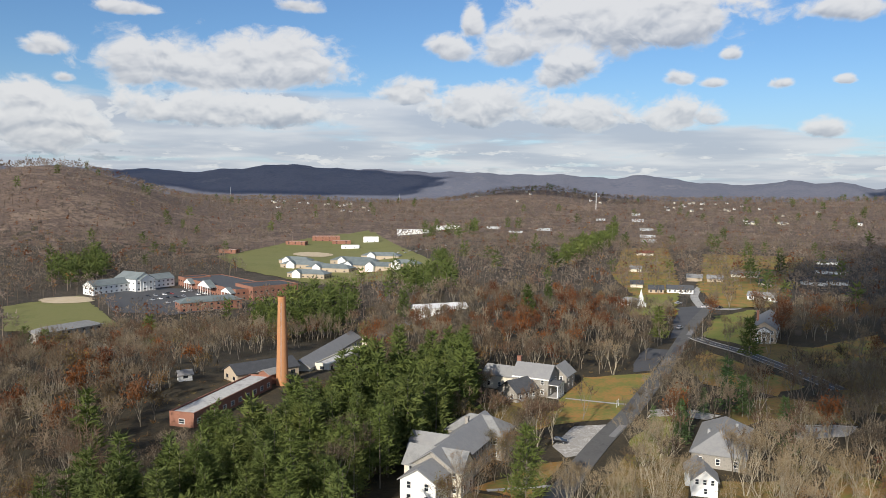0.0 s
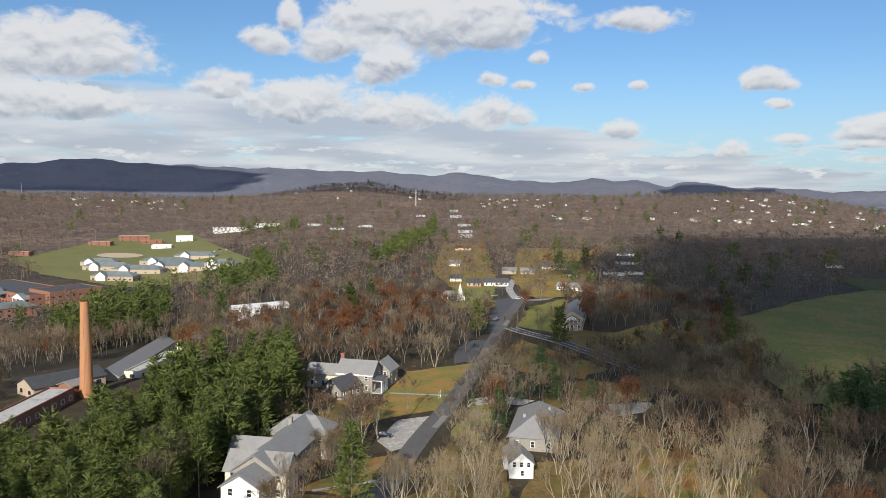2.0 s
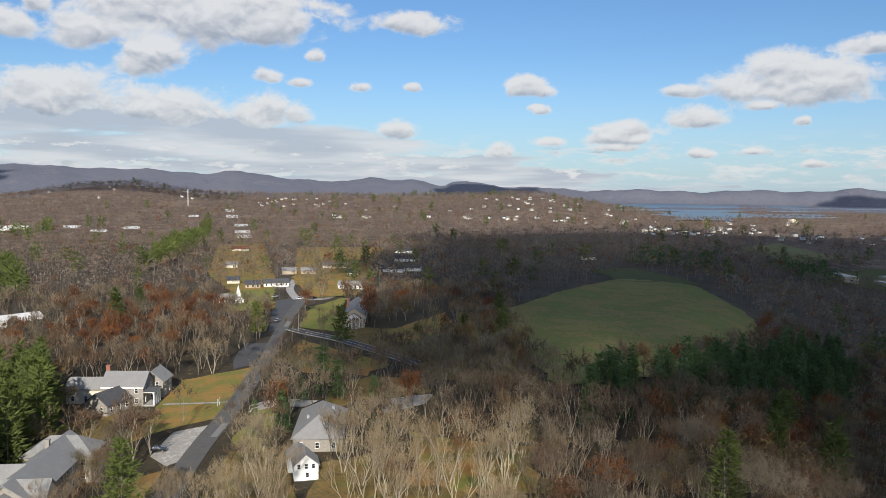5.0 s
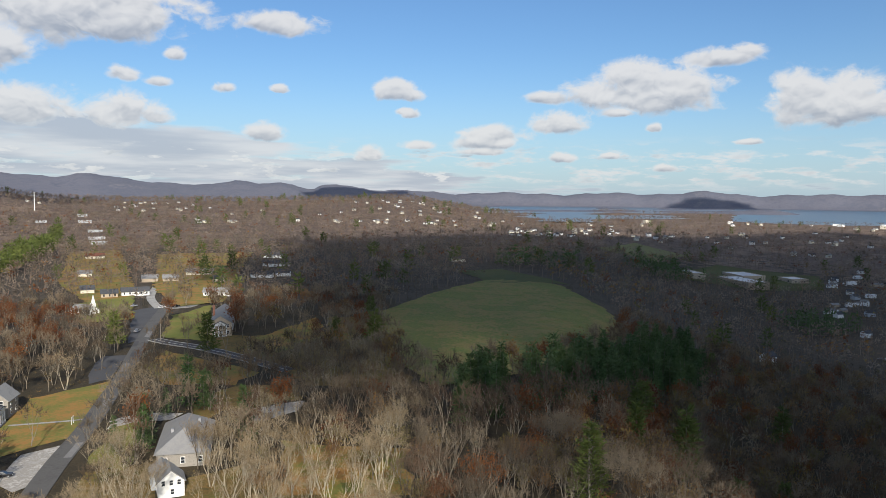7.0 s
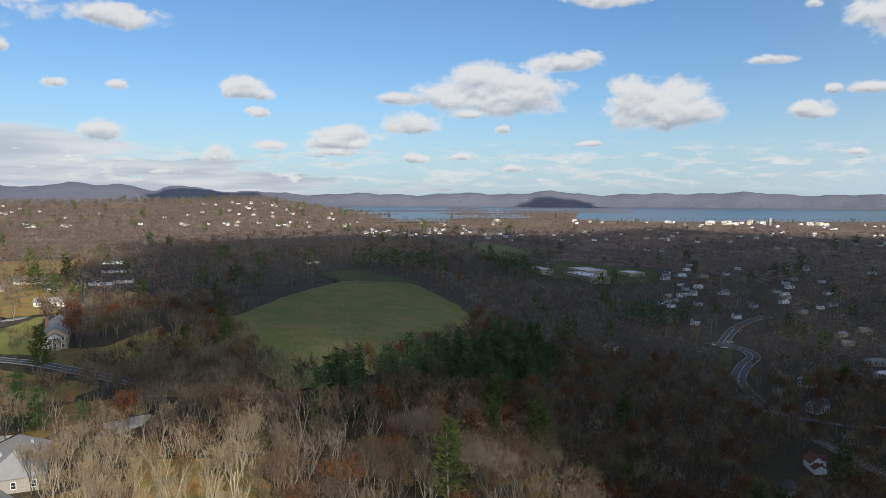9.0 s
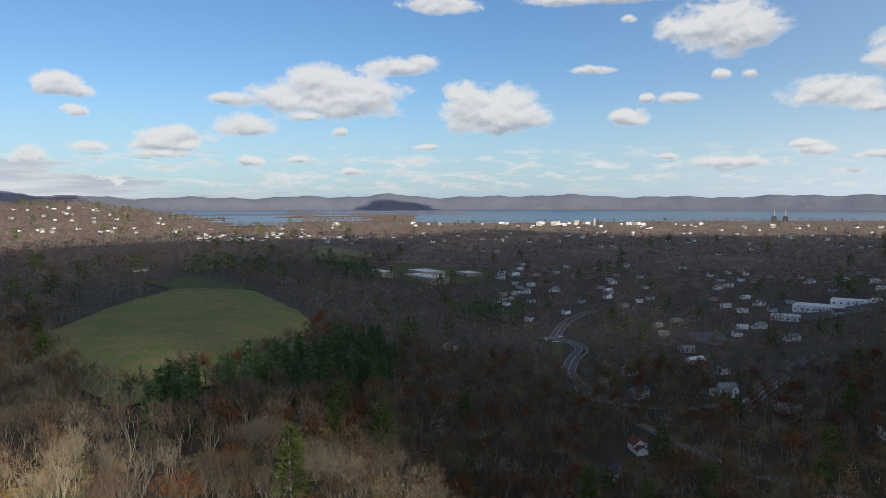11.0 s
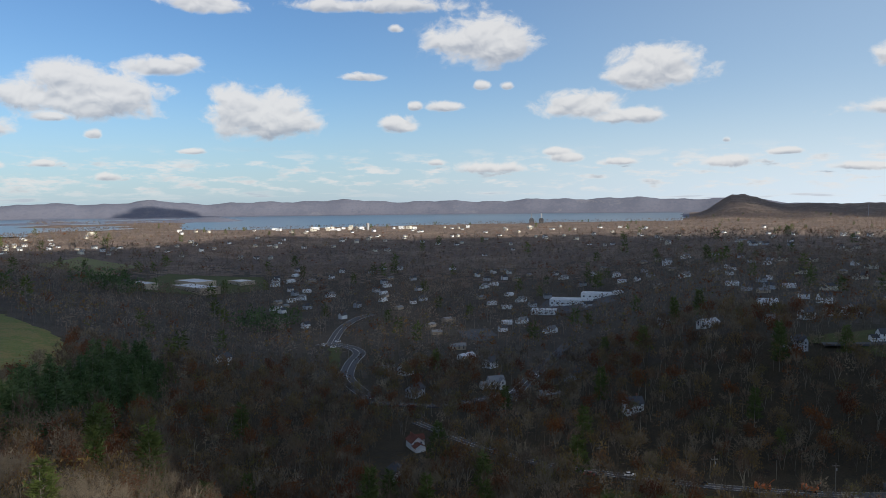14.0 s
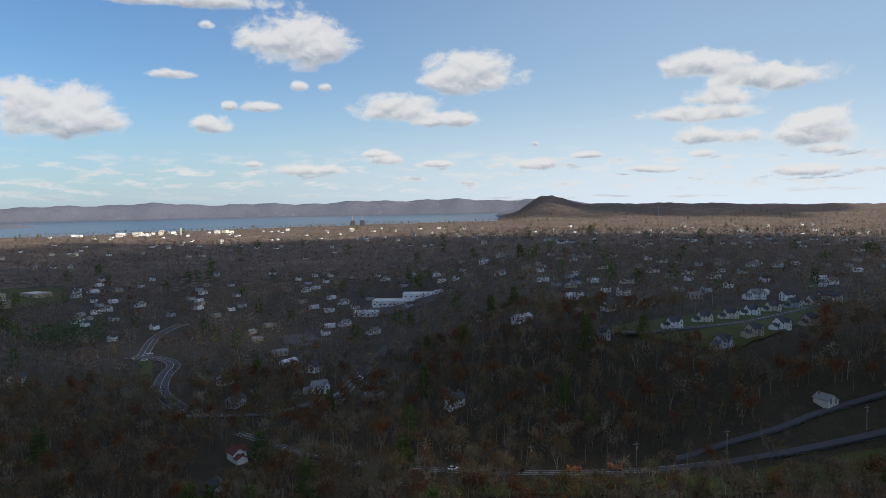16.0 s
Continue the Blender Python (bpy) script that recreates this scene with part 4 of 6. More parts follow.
plain("hut", -98, 252, 10, 3.6, 3, 2.2, 1.0, "gable", WHITE, ROOF_GREY, "small white hut in the woods", "hut")
plain("long_shed", -3, 434, 24, 32, 8, 3.6, 1.8, "gable", WHITE, ROOF_WHITE, "long low white shed among trees", "shed")
plain("long_shed", -219, 439, 60, 39, 12, 6.0, 2.6, "hip", STONE, ROOF_GREY, "long two-storey house with worn grey roof", "house", 2)
# school
sc = plain("school", -184, 647, -49, 108, 38, 8.5, 0, "flat", BRICK, ROOF_DARK, "large red-brick school with white pedimented entrance", "school", 2,
           extra=((pose(46, 12, 0), 30, 40, 10.5, 0, "flat"), (pose(-50, -8, 0), 14, 24, 9, 0, "flat")))
portico(sc, pose(8, -19, 0), 24, 6, 7, 6, WHITE, ROOF_GREEN, 5)
portico(sc, pose(-30, -19, 0), 15, 4, 6, 4, WHITE, ROOF_GREEN, 3.5)
portico(sc, pose(45, -19, 0), 18, 4, 6, 4, WHITE, ROOF_GREEN, 3.5)
ob = plain("town_hall", -264, 641, 60, 80, 13, 7, 4, "gable", WHITE, ROOF_GREEN, "long white building with grey-green roof and central pediment", "building", 2,
           extra=((pose(2, -2, 0, 0, 0, 90), 26, 18, 10, 5, "gable"),))
portico(ob, pose(2, -15, 0), 15, 4, 9, 6, WHITE, ROOF_GREEN, 4)
plain("brick_office", -170, 549, 34, 44, 13, 6.5, 3.2, "hip", BRICK, ROOF_GREEN, "brick building with green metal roof and many windows", "building", 2)
for x, y, rot, w, d in ((-150, 812, -15, 46, 16), (-118, 790, -20, 50, 16), (-88, 800, -18, 44, 18), (-60, 760, -22, 48, 18), (-100, 850, -15, 52, 16), (-72, 875, -12, 44, 16), (-38, 745, -20, 30, 14), (-132, 745, -18, 40, 16), (-165, 850, -14, 36, 14)):
    ob = plain("classroom_block", x, y, rot, w, d, 4.4, 3.6, "hip", TAN_WALL, ROOF_GREEN, "low classroom block with grey-green roof", "school", group="classroom blocks of the lower school")
    part("gable_front", wall_mesh(6, 9, 5.2, 3.4, "gable", WHITE, 1.0), ob, "white gabled entrance", pose(-w * 0.22, -d / 2, 0, 0, 0, 90))
    part("gable_roof", roof_mesh(6, 9, 5.2, 3.4, "gable", ROOF_GREEN), ob, "", pose(-w * 0.22, -d / 2, 0, 0, 0, 90))
for x, y, rot, w, d, h in ((-175, 1130, 8, 40, 18, 7), (-148, 1095, 8, 26, 12, 4.5), (-205, 1060, -10, 28, 12, 4.5), (-265, 940, -10, 22, 12, 4)):
    plain("brick_block", x, y, rot, w, d, h, 0, "flat", BRICK, ROOF_FLAT, "far red-brick school block with flat roof", "school", 2)
for x, y, rot, w, d, h in ((-108, 1120, 5, 22, 16, 7), (-50, 1250, 5, 56, 26, 6), (5, 1300, 0, 40, 24, 5), (-128, 1040, 0, 24, 12, 4)):
    plain("white_block", x, y, rot, w, d, h, 0, "flat", WHITE, ROOF_WHITE, "far large white building with flat roof", "building", 1)
# campus cottages
for x, y, rot, w, d, wall, roof in (
        (142, 512, -14, 14, 10, TAN_WALL, ROOF_DARK),
        (158, 512, -12, 24, 9, WHITE, ROOF_DARK),
        (200, 479, -33, 24, 9, WHITE, ROOF_GREY),
        (162, 649, -15, 14, 9, CREAM, ROOF_GREY),
        (209, 799, -10, 24, 9, CREAM, ROOF_RED),
        (191, 583, -22, 16, 9, TAN_WALL, ROOF_GREY),
        (204, 576, -18, 16, 9, TAN_WALL, ROOF_GREY),
        (241, 613, -23, 30, 12, CREAM, ROOF_GREY),
        (364, 727, -34, 26, 9, WHITE, ROOF_DARK),
        (325, 643, -34, 34, 9, WHITE, ROOF_DARK),
        (272, 562, -39, 24, 9, WHITE, ROOF_DARK),
        (291, 563, -37, 16, 8, WHITE, ROOF_DARK),
        (230, 549, -33, 10, 8, CREAM, ROOF_DARK),
        (136, 540, -12, 12, 8, CREAM, ROOF_DARK),
        (500, 590, -30, 20, 8, CREAM, ROOF_DARK)):
    w, d = w * 0.7, d * 0.85
    plain("cottage", x, y, rot, w, d, 3.0, 2.2, "gable", wall, roof, "low single-storey cottage with wide shallow roof", "cottage", 1 if math.hypot(x, y) < 540 else 0, 3.0, big=False, group="campus cottages")
    HOUSES.append((x, y))
for x, y, rot, w, d, h in (
        (294, 1111, -10, 22, 10, 2.8),
        (336, 1281, -10, 22, 12, 3),
        (377, 1503, -10, 22, 10, 4.199999999999999),
        (437, 1761, -10, 19, 8, 4.8999999999999995),
        (274, 1030, -10, 20, 10, 3),
        (112, 1211, -10, 22, 7, 2.0999999999999996),
        (312, 1540, -10, 19, 10, 2.8),
        (165, 1275, -10, 24, 10, 3),
        (82, 1292, -10, 24, 10, 3),
        ):
    plain("institution", x, y, rot, w, d, h, 0, "flat", PALE_GREY, ROOF_GREY, "far pale institutional building", "building", 1, group="institutional buildings")


# ---- family houses ----
def family_house(x, y, rot, wall, roof, label, w=11, d=8, h=5.6, rise=3.0, wing=True, group="houses of the town", name="house", near=True):
    ob = thing(name, x, y, rot, label, "house", group)
    block(ob, I4, w, d, h, rise, "gable", wall, roof, 2 if near else 0, 3.6, "fl", frame=False)
    if wing:
        block(ob, pose(w * 0.28, -d * 0.45, 0, 0, 0, 90), d * 0.75, w * 0.38, h, rise * 0.75, "gable", wall, roof, 2 if near else 0, 3.4, "l", frame=False)
        block(ob, pose(-w * 0.5 - 2.4, 0.5, 0), 5.5, 6.5, 3.0, 1.8, "gable", wall, roof, 1 if near else 0, 4.0, "f", frame=False)
    if near:
        stack(ob, w * 0.3, d * 0.2, h, h + rise + 1.0, 0.7)
    return ob


PROTO = []
for wall, roof, label, w, wing in ((WHITE, ROOF_GREY, "white two-storey house with grey roof", 11, True), (WHITE, ROOF_DARK, "white house with dark roof", 10, False),
                                   (CREAM, ROOF_DARK, "cream house with dark roof", 12, True), (PALE_GREY, ROOF_DARK, "grey house with dark roof", 12, False),
                                   (TAN_WALL, ROOF_GREY, "tan house with grey roof", 13, False), (WHITE, ROOF_WHITE, "pale low house with light roof", 14, False)):
    PROTO.append((wall, roof, label, w, wing))
MADE = {}


def settle(kind, x, y, rot, scale=1.0):
    """A house of one of the kinds at a place; later ones copy the first."""
    m = pose(x, y, height(x, y), 0, 0, rot)
    HOUSES.append((x, y))
    near = math.hypot(x, y) < 560
    if (kind, near) in MADE:
        return copy_thing(MADE[kind, near], m)
    wall, roof, label, w, wing = PROTO[kind]
    MADE[kind, near] = family_house(x, y, rot, wall, roof, label, w, 8, 5.4 if kind < 4 else 3.4, 3.0 if kind < 4 else 2.2, wing, near=near)
    MADE[kind, near].scale = (0.8,) * 3 if near else (0.64,) * 3
    return MADE[kind, near]


# the new houses on the slope
for x, y, rot, wall, label in ((393, -95, 60, PALE_GREY, "pale grey new two-storey house"), (399, -135, 40, WHITE, "white new house with twin gables"), (412, -156, 35, CREAM, "cream new house with front gable"),
                               (421, -174, 35, CREAM, "cream new house with front gable"), (432, -191, 35, WHITE, "white new house with dark roof"), (444, -209, 35, CREAM, "cream new house with front gable"),
                               (457, -228, 35, PALE_GREY, "grey new house with front gable"), (468, -246, 35, CREAM, "cream new house with front gable"), (480, -266, 35, CREAM, "cream new house with front gable"),
                               (370, -149, -140, PALE_GREY, "blue-grey new house with steep dark roof"), (378, -168, -140, TAN_WALL, "stone-fronted new house with gables"), (386, -186, -140, WHITE, "white new house with steep roof"), (396, -206, -140, TAN_WALL, "tan new house with gables")):
    family_house(x, y, -82 if rot > 0 else -60, wall, ROOF_DARK, label, 9.4, 8, 6.0, 3.4, True, "new houses along the street").scale = (0.66, 0.66, 0.66)
    HOUSES.append((x, y))
# houses down in the valley
for kind, x, y, rot in ((1, 446, 233, 35), (4, 454, 129, -24), (1, 446, 114, 37), (3, 396, 96, 40), (4, 590, 125, -32), (4, 530, 97, -39), (5, 495, 85, 20), (1, 474, 66, 30),
                        (1, 612, 75, -16), (4, 653, 129, 20), (4, 623, 137, 30), (3, 435, 13, 10), (4, 403, 25, -21), (1, 357, -16, -21), (5, 435, -59, 26), (3, 492, -42, -39),
                        (4, 447, -96, -32), (1, 464, -116, 35), (0, 610, 36, -2), (5, 521, -107, -37), (5, 481, -136, -6), (3, 490, -150, 36), (4, 511, -186, 9), (4, 552, -189, 14),
                        (1, 646, 222, 10), (1, 598, 238, 33), (0, 422, 56, -30)):
    settle(kind, x, y, math.degrees(math.atan2(-x, y)) + 35 + rot * 0.5)
red = family_house(312, 76, 35, WHITE, ROOF_RED, "white house with red-brown roof beside bare trees", 10, 8, 4.6, 3.2, True, "valley houses")
red.scale = (0.7, 0.7, 0.7)
gar = thing("garage", 276, 74, 30, "small white garage with dark roof and two openings", "garage")
block(gar, I4, 8, 6.5, 2.6, 2.0, "gable", WHITE, ROOF_DARK, 1, 3.6, "f", frame=False, big=True)
gate = family_house(316, -172, 20, CREAM, ROOF_GREY, "low cream house with broad grey roof beside the road", 11, 8, 3.2, 2.8, False, "valley houses")
gate.scale = (0.72, 0.72, 0.72)
HOUSES += [(312, 76), (276, 74), (312, -176), (60, 171), (60, 179), (69, 188), (75, 199), (78, 207), (147, 355), (154, 368), (33, 254), (22, 259), (0, 172), (5, 184), (10, 196), (113, 450), (-71, 238), (-60, 250), (-82, 228), (-48, 310), (-43, 330), (-66, 274)]
# low white factory halls
for x, y, rot, w, d, h in ((742, 24, 84, 40, 20, 4.5), (752, -2, 84, 34, 16, 4), (700, 48, 84, 22, 12, 4)):
    plain("factory_hall", x, y, rot, w, d, h, 0, "flat", WHITE, ROOF_WHITE, "low factory hall with pale flat roof", "factory", 1, 5, group="factory halls")
    HOUSES += [(x, y)]
for x, y, rot, w, d, h in ((745, 420, 60, 60, 24, 6), (790, 445, 60, 44, 26, 5.5), (822, 405, 60, 26, 20, 5), (715, 462, 60, 36, 14, 6)):
    plain("far_school", x, y, rot, w, d, h * 0.8, 0, "flat", TAN_WALL, ROOF_WHITE, "far low school with white flat roofs", "school", 1, 5, group="far school")
# the town: houses scattered in loose clusters
spread = random.Random(11)
FAR_SPOTS = []  # x, y, size and turn of the houses too far off to pick apart


def cluster(n, a0, a1, r0, r1, kinds):
    for _ in range(n):
        for _try in range(8):
            a, r = radians(spread.uniform(a0, a1)), spread.uniform(r0, r1)
            x, y = r * math.sin(a), r * math.cos(a)
            if all((x - p) ** 2 + (y - s) ** 2 > 14 ** 2 for p, s in HOUSES[-60:]):
                if r0 >= 1150:
                    HOUSES.append((x, y))
                    FAR_SPOTS.append((x, y, spread.uniform(0.5, 0.78), -a + spread.uniform(0.15, 1.1)))
                else:
                    settle(spread.choice(kinds), x, y, -math.degrees(a) + spread.uniform(8, 62))
                break


cluster(46, 66, 84, 720, 1050, (0, 1, 1, 3, 4, 5))
cluster(36, 82, 100, 640, 1000, (0, 1, 3, 4, 5))
cluster(52, 99, 124, 540, 900, (0, 1, 2, 3, 4, 5))
cluster(46, 31, 42, 1500, 2300, (0, 1, 2, 3, 4))
cluster(34, 44, 56, 1250, 1500, (0, 1, 5, 5))
cluster(22, -14, -5, 1900, 2500, (0, 2, 3, 4))
cluster(16, 2, 12, 1900, 2500, (0, 2, 3, 4))
cluster(20, 16, 24, 1900, 2400, (0, 2, 3, 4))
cluster(46, 40, 95, 1500, 1950, (0, 1, 2, 3, 4))
cluster(40, 100, 124, 900, 1700, (0, 2, 3, 4))
cluster(60, 58, 96, 1250, 1900, (0, 1, 5, 2))
cluster(50, 98, 122, 1150, 1900, (0, 1, 5, 5))
cluster(10, 20, 30, 1500, 2100, (0, 2, 3, 4))
# ---- vehicles, poles, signs and far landmarks ----
def car(paint, label, x, y, rot, long=4.5, far=False):
    """A saloon: body with bonnet and boot, glazed cabin, four wheels with tyre and rim, lamps."""
    ob = thing("car", x, y, rot, label, "car", "parked and passing cars", -0.2)
    k = long / 4.5
    prof = [(-2.2, 0.35), (2.2, 0.35), (2.25, 0.6), (2.15, 0.78), (1.1, 0.9), (-1.55, 0.93), (-2.2, 0.85), (-2.27, 0.6)]
    n = len(prof)
    pts = [(u * k, -0.86, z) for u, z in prof] + [(u * k, 0.86, z) for u, z in prof]
    faces = [tuple(range(n - 1, -1, -1)), tuple(range(n, 2 * n))] + [(i, (i + 1) % n, n + (i + 1) % n, n + i) for i in range(n)]
    g = Geo()
    g.solid(pts, [f[::-1] for f in faces])
    part("body", g.mesh("body", paint), ob)
    g = Geo()
    low, top = [(1.0, -0.8), (-1.6, -0.8), (-1.6, 0.8), (1.0, 0.8)], [(0.35, -0.62), (-1.15, -0.62), (-1.15, 0.62), (0.35, 0.62)]
    g.solid([(u * k, v, 0.9) for u, v in low] + [(u * k, v, 1.38) for u, v in top], ((0, 1, 5, 4), (1, 2, 6, 5), (2, 3, 7, 6), (3, 0, 4, 7)))
    part("cabin_glass", g.mesh("cabin_glass", GLASS), ob, "dark glazed cabin")
    g = Geo()
    g.solid([(u * k, v, 1.37) for u, v in top] + [(u * k * 0.97, v * 0.95, 1.45) for u, v in top], ((0, 4, 5, 1), (1, 5, 6, 2), (2, 6, 7, 3), (3, 7, 4, 0), (7, 6, 5, 4)))
    part("car_roof", g.mesh("car_roof", paint), ob)
    for u in (-1.35, 1.35):
        for v in (-0.8, 0.8):
            g = Geo()
            g.tube((u * k, v - 0.1, 0.33), (u * k, v + 0.1, 0.33), 0.33, 0.33, 12)
            w = part("wheel", g.mesh("wheel", TYRE), ob)
            if far:
                continue
            g = Geo()
            g.tube((u * k, v * 1.0 - 0.115, 0.33), (u * k, v + 0.115, 0.33), 0.2, 0.2, 10)
            part("rim", g.mesh("rim", STEEL), w)
    for u, z, m in () if far else ((2.22, 0.66, WHITE), (-2.24, 0.7, CAR_RED)):
        for v in (-0.6, 0.6):
            g = Geo()
            g.box(u * k - 0.03, u * k + 0.03, v - 0.18, v + 0.18, z - 0.07, z + 0.07)
            part("headlight" if u > 0 else "tail_light", g.mesh("lamp", m), ob)
    return ob


black = car(CAR_BLACK, "black saloon car parked on a concrete pad", 31.3, 202.6, -20)
silver = car(CAR_SILVER, "silver car beside an asphalt road", 117, 377, 50)
white = car(CAR_WHITE, "white car on an asphalt road", 153, 447, 20)
red = car(CAR_RED, "dark red car on the valley road", 290, 3, 80)
for src, x, y, rot in ((black, 160, 444, 10), (silver, 141, 459, 30), (white, 291, -12, -85), (black, 287, -26, 95), (silver, 430, 147, 60), (white, 519, 186, 110), (white, 526, 196, 30), (black, 287, -37, -85),
                       (silver, 449, 36, 85), (white, 541, 190, 100), (black, 610, 208, 0), (silver, 336, 70, -40)):
    copy_thing(src, pose(x, y, height(x, y) + 0.55, 0, 0, rot))
lot = random.Random(4)
DISTANT = [car(paint, label, x, y, -36, 4.6) for paint, label, x, y in ((CAR_BLACK, "dark car parked in the school car park", -236, 606), (CAR_SILVER, "silver car parked in the school car park", -232, 611), (CAR_WHITE, "white car parked in the school car park", -227, 617), (CAR_RED, "red car parked in the school car park", -223, 622))]
for row in range(4):
    for i in range(10):
        if lot.random() < 0.85 and (row or i > 3):
            x, y = -242 + row * 17 + i * 4.1, 600 - row * 14 + i * 5.6
            copy_thing(lot.choice(DISTANT[:3] * 3 + DISTANT), pose(x, y, height(x, y) + 0.6, 0, 0, -36 + lot.gauss(0, 2)))
for i in range(18):
    x, y = -60 + i * 4.4, 905 + (i % 3) * 16
    copy_thing(lot.choice(DISTANT[:3]), pose(x, y, height(x, y) + 0.5, 0, 0, 70))
for i in range(22):
    x, y = 840 + (i % 11) * 5 + lot.uniform(-1, 1), 372 - (i // 11) * 16 - (i % 11) * 4
    copy_thing(lot.choice(DISTANT[:3]), pose(x, y, height(x, y) + 0.5, 0, 0, 25))


def utility_pole(x, y, rot, tall=10.5):
    ob = thing("utility_pole", x, y, rot, "weathered wooden utility pole with crossarm beside the road", "pole", "utility poles along the roads", 0.4)
    g = Geo()
    g.tube((0, 0, 0), (0, 0, tall + 0.4), 0.19, 0.13, 8)
    part("shaft", g.mesh("shaft", POLE), ob)
    g = Geo()
    g.box(-1.25, 1.25, -0.1, 0.1, tall - 0.9, tall - 0.7)
    part("crossarm", g.mesh("crossarm", POLE), ob)
    for u in (-1.1, -0.5, 0.5, 1.1):
        g = Geo()
        g.tube((u, 0, tall - 0.7), (u, 0, tall - 0.45), 0.05, 0.04, 6)
        part("insulator", g.mesh("insulator", CONCRETE), ob)
    g = Geo()
    g.tube((0.32, 0, tall - 2.6), (0.32, 0, tall - 1.7), 0.22, 0.22, 8)
    part("transformer", g.mesh("transformer", STEEL), ob, "grey transformer can")
    return ob


POLES = [(295, -1, -80), (289, -42, -80), (289, -83, -80), (295, -121, -80), (296, -178, -80), (118, 347, 60), (384, 126, 20), (485, 163, 30)]
pole = utility_pole(318, 37, 70)
for x, y, rot in POLES:
    copy_thing(pole, pose(x, y, height(x, y) - 0.4, 0, 0, rot))

board = thing("signboard", 55, 238, 60, "small pale signboard on two posts on the lawn", "sign")
g = Geo()
g.box(-0.9, 0.9, -0.04, 0.04, 1.2, 2.2)
part("panel", g.mesh("panel", CREAM), board)
for u in (-0.8, 0.8):
    g = Geo()
    g.box(u - 0.06, u + 0.06, -0.06, 0.06, -0.3, 2.4)
    part("post", g.mesh("post", WHITE), board)

truck = thing("work_truck", 285, -58, 80, "orange roadside work truck with raised bucket", "truck", "roadside machines", -0.5)
g = Geo()
g.box(-2.6, 1.2, -1.1, 1.1, 0.7, 1.9)
part("bed", g.mesh("bed", ORANGE), truck)
g = Geo()
g.box(1.3, 2.9, -1.05, 1.05, 0.6, 2.4)
part("cab", g.mesh("cab", ORANGE), truck)
g = Geo()
g.box(2.91, 2.95, -0.9, 0.9, 1.5, 2.2)
part("windscreen", g.mesh("windscreen", GLASS), truck)
for u in (-1.8, 1.9):
    for v in (-1.0, 1.0):
        g = Geo()
        g.tube((u, v - 0.15, 0.45), (u, v + 0.15, 0.45), 0.45, 0.45, 12)
        part("wheel", g.mesh("wheel", TYRE), truck)
g = Geo()
g.tube((-1.5, 0, 1.9), (-3.6, 0, 4.2), 0.14, 0.1, 6)
part("arm", g.mesh("arm", ORANGE), truck)
copy_thing(truck, pose(286, -74, height(286, -74) + 0.5, 0, 0, 70))


def at_bearing(a, r):
    return r * math.sin(radians(a)), r * math.cos(radians(a))


def mast(a, r, tall, rad, mat, label):
    x, y = at_bearing(a, r)
    ob = thing("mast", x, y, 0, label, "mast")
    g = Geo()
    g.tube((0, 0, -2), (0, 0, tall), rad, rad * 0.8, 10)
    part("shaft", g.mesh("shaft", mat), ob)
    g = Geo()
    g.tube((0, 0, tall), (0, 0, tall + 1.5), rad * 1.3, rad * 1.3, 10)
    part("cap", g.mesh("cap", mat), ob)


mast(11.1, 1900, 38, 0.9, WHITE, "tall white telecom tower on a wooded slope")
mast(-15.6, 2500, 38, 0.6, STEEL, "thin steel mast on a far hillside")
mast(-3.4, 2500, 34, 0.6, STEEL, "thin steel mast on a far hillside")
mast(-26.3, 1760, 22, 0.35, STEEL, "thin radio mast on a wooded hilltop")
mast(107.6, 2700, 34, 0.5, STEEL, "thin steel mast on a far ridge")
# power station on the shore
for a in (85.2, 85.9):
    x, y = at_bearing(a, 2300)
    ob = thing("power_house", x, y, 4, "dark block of a power station with chimney on the shore", "power station", "power station on the shore")
    g = Geo()
    g.box(-8, 8, -7, 7, -3, 13)
    g.box(-5, 5, -5, 5, 13, 16)
    part("hall", g.mesh("hall", ROOF_DARK), ob)
    g = Geo()
    g.tube((-4, 0, 15), (-4, 0, 30), 1.1, 0.9, 10)
    part("stack", g.mesh("stack", CONCRETE), ob)
shoreline = random.Random(8)
for i in range(26):
    a = shoreline.uniform(68.5, 76.5) if i < 15 else shoreline.uniform(50, 92)
    x, y = at_bearing(a, shoreline.uniform(1850, 1980))
    ob = thing("town_block", x, y, shoreline.uniform(-10, 30), "pale flat-roofed block of the riverside town", "building", "riverside town blocks")
    w, d, h = shoreline.uniform(10, 24), shoreline.uniform(8, 12), shoreline.uniform(3.5, 7)
    part("wall", wall_mesh(w, d, h, 0, "flat", WHITE if i % 3 else CREAM), ob)
    part("roof", roof_mesh(w, d, h, 0, "flat", ROOF_WHITE), ob)
    HOUSES.append((x, y))
x, y = at_bearing(73.0, 1820)
tank = thing("water_tank", x, y, 0, "grey standing water tank above the riverside town", "tower")
g = Geo()
g.tube((0, 0, -2), (0, 0, 17), 3.2, 3.2, 14)
part("shell", g.mesh("shell", CONCRETE), tank)
